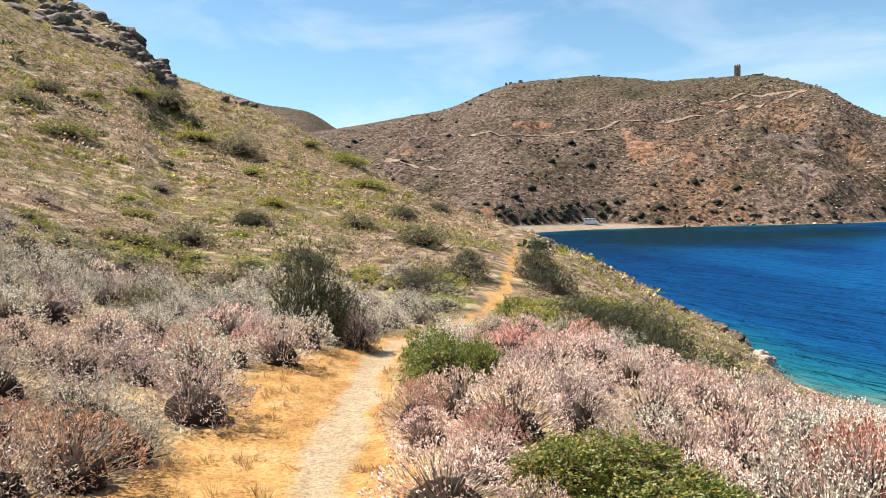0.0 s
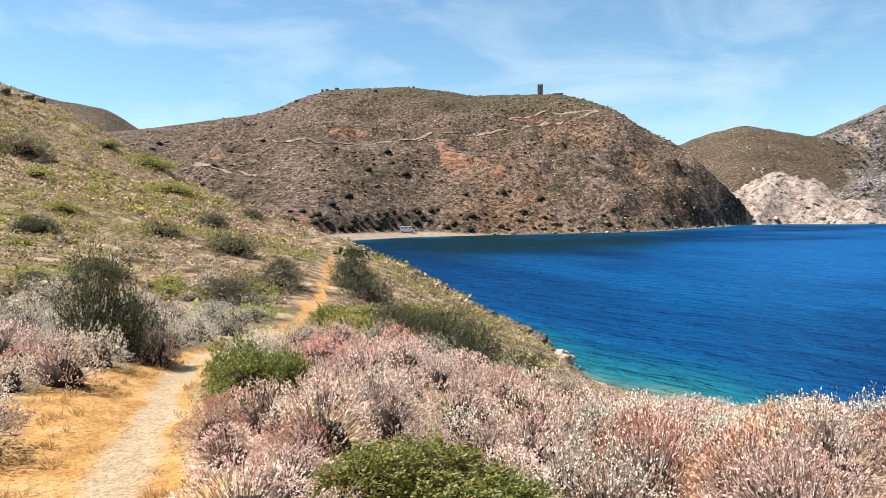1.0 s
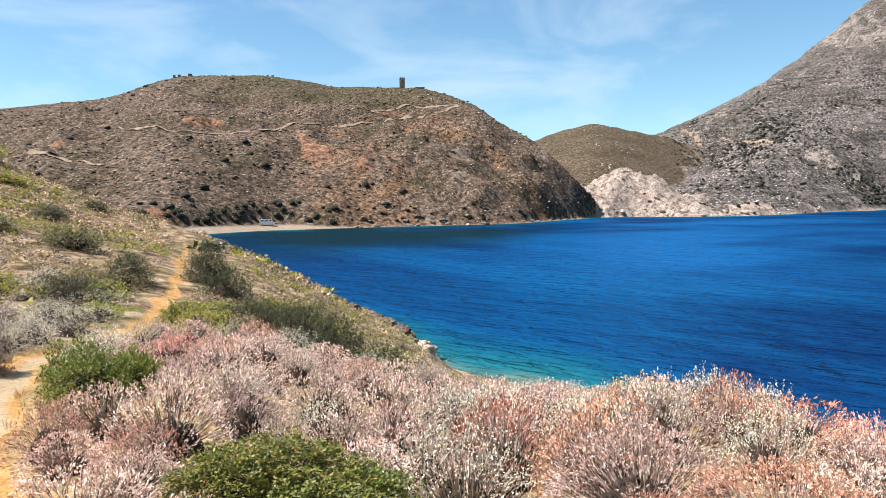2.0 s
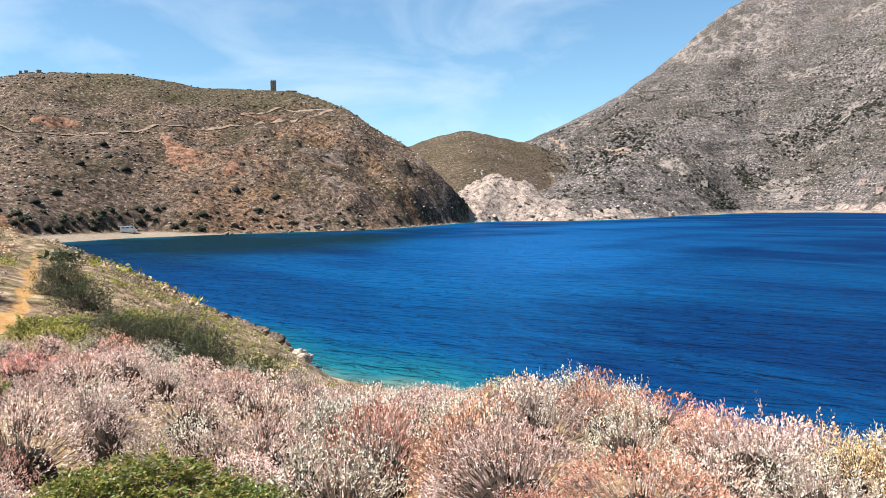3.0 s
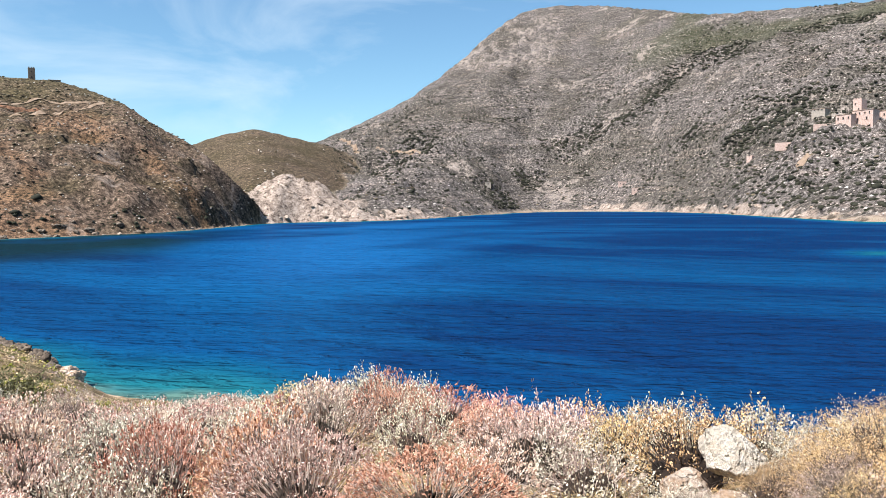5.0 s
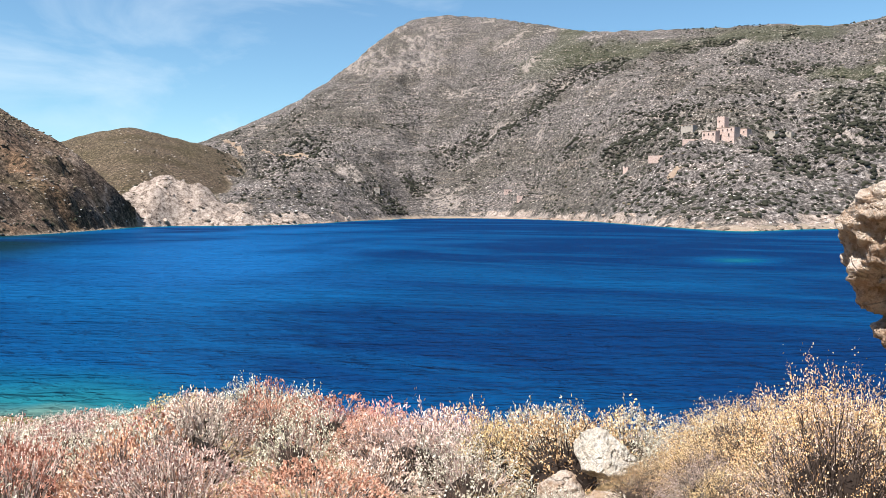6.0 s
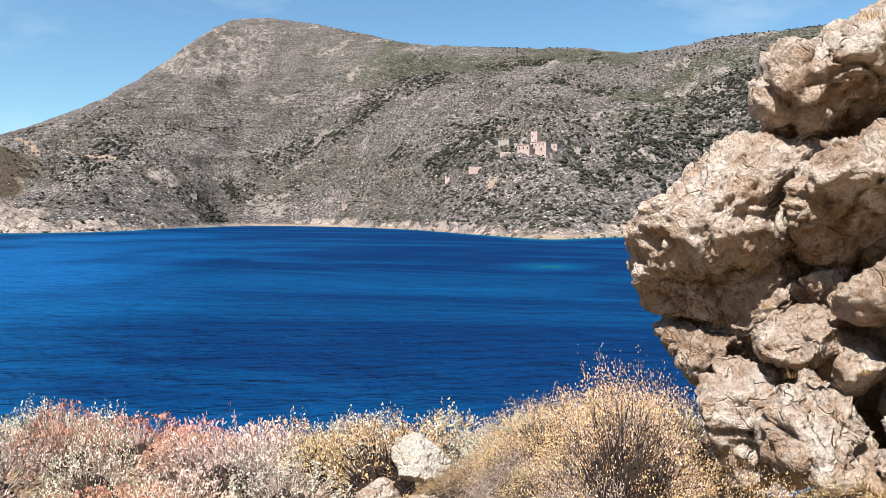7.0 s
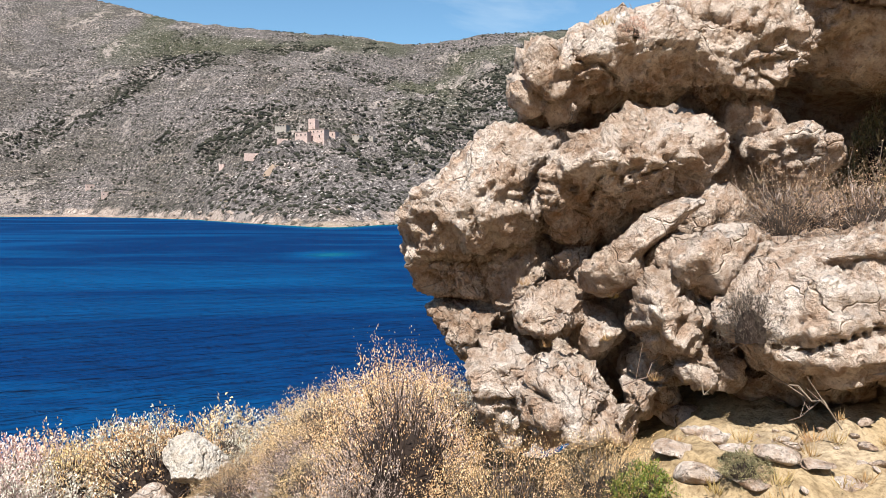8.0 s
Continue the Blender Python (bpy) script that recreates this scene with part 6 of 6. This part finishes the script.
def building(name, label, x, y, w, d, h, turn, material, windows=(), roof=None, z=None, crown=0, sink=1.5):
    """Walls on the slope with windows towards the bay; windows: (across, up, width, height)."""
    base = new(name)
    z = float(land(np.array([x]), np.array([y]))[0]) if z is None else z
    base.matrix_basis = pose(x, y, z, 0, 0, turn)
    box_part("wall", base, (w, d, h + sink), (0, 0, (h - sink) / 2), material)
    for across, up, ww, wh in windows:
        ww, wh = ww * 0.75, wh * 0.75
        win = box_part("window", base, (ww, 0.3, wh), (across, -d / 2 - 0.02, up), M_DARK_OPENING, "dark window opening", 0.02)
        box_part("sill", win, (ww + 0.3, 0.35, 0.12), (0, -0.05, -wh / 2 - 0.06), material, "", 0.02)
    if roof == "flat":
        box_part("roof", base, (w + 0.4, d + 0.4, 0.3), (0, 0, h + 0.15), M_ROOF)
    for k in range(crown):
        box_part("parapet", base, (w / crown * 0.55, 0.6, 0.7), (-w / 2 + w * (k + 0.5) / crown, -d / 2 + 0.3, h + 0.3), material)
    return tagged(base, label, "building")


# faces turned to the bay: the local -y side looks back towards the path
building("stone_tower", "tall ruined stone tower on the hill top", 177, 436, 3.5, 3.5, 8.2, -22, M_OLD_WALL, ((0, 6.2, 0.7, 1.0), (0, 3.2, 0.7, 1.0), (1.0, 1.0, 0.9, 1.8)), z=80.5, crown=3, sink=3)
building("stone_house", "low roofless stone house beside the tower", 187, 431, 6.0, 4.0, 2.4, -23, M_OLD_WALL, ((-1.5, 1.2, 0.8, 1.0), (1.4, 1.2, 0.8, 1.0)), "flat", z=80.0, sink=3)
building("stone_wall", "tumbled stone wall round the tower", 171, 437, 5.0, 1.0, 1.6, -18, M_OLD_WALL, z=80.2, sink=3)
building("stone_wall", "tumbled stone wall round the tower", 181, 434, 7.0, 1.0, 1.0, -24, M_OLD_WALL, z=80.3, sink=3)
for k, (dx, w_, h_) in enumerate(((-9, 1.5, 2.2), (-6, 2.0, 2.6), (-2.5, 1.6, 2.0), (0.5, 2.6, 3.6), (4.0, 1.2, 2.0), (7.5, 1.6, 1.8))):
    building("ruined_wall", "broken wall of ruins on the hill crest", 53 + dx, 487, w_, 1.5, h_, -6, M_OLD_WALL, z=88.6, sink=3)

building("tower_house", "pale pink stone tower house of the hamlet", 470, 74.5, 5.0, 5.0, 12.5, -113, M_STONE_WALL, ((-1, 10, 0.8, 1.2), (1, 7, 0.8, 1.2)), crown=3, sink=5)
building("village_house", "pale pink two-storey house below the tower house", 466, 71.0, 12.0, 6.0, 6.0, -113, M_STONE_WALL, ((-4, 4.6, 0.9, 1.4), (-1.5, 4.6, 0.9, 1.4), (1.5, 4.6, 0.9, 1.4), (4, 4.6, 0.9, 1.4), (-2.5, 1.6, 0.9, 1.5), (2.5, 1.6, 1.1, 2.0)), "flat", sink=5)
building("village_house", "low stone house with dark openings", 462, 80.0, 9.0, 5.0, 3.2, -112, M_STONE_WALL, ((-3, 1.5, 1.0, 1.6), (0, 1.5, 1.0, 1.6), (3, 1.5, 1.0, 1.6)), "flat", sink=4)
building("village_house", "low house with a brown roof", 474, 63.5, 8.0, 5.0, 3.6, -114, M_STONE_WALL, ((-2, 1.8, 0.9, 1.4), (2, 1.8, 0.9, 1.4)), "flat", sink=4)
building("village_house", "whitish house among trees", 488, 48.5, 5.5, 4.0, 3.6, -116, M_WHITEWASH, ((-1.5, 3.2, 0.9, 1.3), (1.5, 3.2, 0.9, 1.3)), "flat", sink=5)
building("village_house", "whitish ruined house among trees", 488, 39.0, 4.0, 3.5, 3.0, -117, M_WHITEWASH, ((0, 2.4, 0.9, 1.3),), sink=5)
building("village_house", "low white house behind the hamlet", 512, 103.0, 9.0, 5.0, 1.8, -111, M_WHITEWASH, ((-2.5, 1.5, 1.0, 1.2), (0, 1.5, 1.0, 1.2), (2.5, 1.5, 1.0, 1.2)), "flat", sink=4)
building("village_house", "small square stone house on the slope", 505, 143.0, 4.0, 4.0, 3.4, -106, M_STONE_WALL, ((0, 3.4, 0.8, 1.2),), sink=4)
building("terrace_wall", "long pale terrace wall below the hamlet", 470, 108, 22.0, 1.2, 1.8, -77, M_STONE_WALL, sink=3)
building("terrace_wall", "long pale terrace wall below the hamlet", 462, 92, 9.0, 1.2, 1.2, -72, M_STONE_WALL, sink=3)
building("beach_house", "small stone house at the back of the beach", 601, 279, 7.0, 5.0, 3.6, -65, M_STONE_WALL, ((-1.5, 1.6, 0.9, 1.4), (1.5, 1.6, 1.0, 1.8)), "flat", sink=3)
building("beach_house", "small stone house at the back of the beach", 578, 256, 7.0, 5.0, 3.4, -66, M_STONE_WALL, ((-1.5, 1.6, 0.9, 1.4), (1.5, 1.6, 1.0, 1.8)), "flat", sink=3)
building("beach_house", "small white house at the head of the bay", 516, 364, 5.0, 4.0, 3.0, -55, M_WHITEWASH, ((0, 1.5, 1.0, 1.4),), "flat", sink=3)


def lathe_part(name, parent, radius, width, at, material, label=""):
    """A short drum lying along local y, with rounded rims."""
    bm = bmesh.new()
    bmesh.ops.create_cone(bm, cap_ends=True, segments=18, radius1=radius, radius2=radius, depth=width)
    bmesh.ops.rotate(bm, verts=bm.verts, matrix=Matrix.Rotation(radians(90), 3, "X"))
    bmesh.ops.bevel(bm, geom=[e for e in bm.edges if e.calc_face_angle(0) > 1.0], offset=min(radius, width) * 0.2, segments=2, affect="EDGES")
    me = bpy.data.meshes.new(name)
    bm.to_mesh(me)
    bm.free()
    me.materials.append(material)
    ob = new(name, me)
    ob.parent, ob.location = parent, at
    return tagged(ob, label)


def camper_van(x, y, turn):
    """A white camper van parked on the beach, its long side along local x."""
    base = new("camper_van")
    base.matrix_basis = pose(x, y, float(land(np.array([x]), np.array([y]))[0]), 0, 0, turn)
    bm = bmesh.new()
    side = [(-2.7, 0.35), (2.2, 0.35), (2.65, 0.5), (2.7, 1.05), (2.15, 1.25), (1.6, 2.05), (1.3, 2.3), (-2.5, 2.35), (-2.7, 2.2)]
    verts = [[bm.verts.new((px, w, pz)) for px, pz in side] for w in (-1.0, 1.0)]
    n = len(side)
    bm.faces.new(verts[0])
    bm.faces.new(verts[1][::-1])
    for k in range(n):
        bm.faces.new((verts[0][k], verts[1][k], verts[1][(k + 1) % n], verts[0][(k + 1) % n]))
    bmesh.ops.recalc_face_normals(bm, faces=bm.faces)
    bmesh.ops.bevel(bm, geom=list(bm.edges), offset=0.07, segments=2, affect="EDGES")
    me = bpy.data.meshes.new("body")
    bm.to_mesh(me)
    bm.free()
    me.materials.append(M_VAN)
    body = new("body", me)
    body.parent = base
    for px, ww in ((-1.75, 1.1), (-0.4, 1.1), (0.95, 0.9)):
        box_part("side_window", base, (ww * 0.8, 0.06, 0.36), (px, -1.0, 1.75), M_DARK_OPENING, "dark tinted side window", 0.02)
        box_part("side_window", base, (ww * 0.8, 0.06, 0.36), (px, 1.0, 1.75), M_DARK_OPENING, "dark tinted side window", 0.02)
    shield = box_part("windscreen", base, (0.06, 1.6, 0.75), (1.92, 0, 1.66), M_DARK_OPENING, "dark sloping windscreen", 0.02)
    shield.rotation_euler = (0, radians(-34), 0)
    box_part("bumper", base, (0.16, 1.9, 0.22), (2.72, 0, 0.5), M_DARK_OPENING, "dark plastic bumper", 0.03)
    for px in (-1.7, 1.7):
        for py in (-0.93, 0.93):
            wheel = lathe_part("wheel", base, 0.35, 0.22, (px, py, 0.35), M_DARK_OPENING, "black rubber tyre")
            lathe_part("rim", wheel, 0.2, 0.25, (0, 0, 0), M_VAN, "pale steel rim")
    return tagged(base, "white camper van parked at the back of the beach", "van")


M_VAN, nt, b = base_mat("white_van_paint", 0.35, 0.5)
geo = nt.nodes.new("ShaderNodeNewGeometry").outputs["Position"]
nt.links.new(ramp(nt, [(0.3, (0.62, 0.60, 0.56)), (0.7, (0.78, 0.77, 0.74))], noise_fac(nt, 1.5, 4, 0.6, geo)), b.inputs["Base Color"])
camper_van(52.6, 257.5, -12)
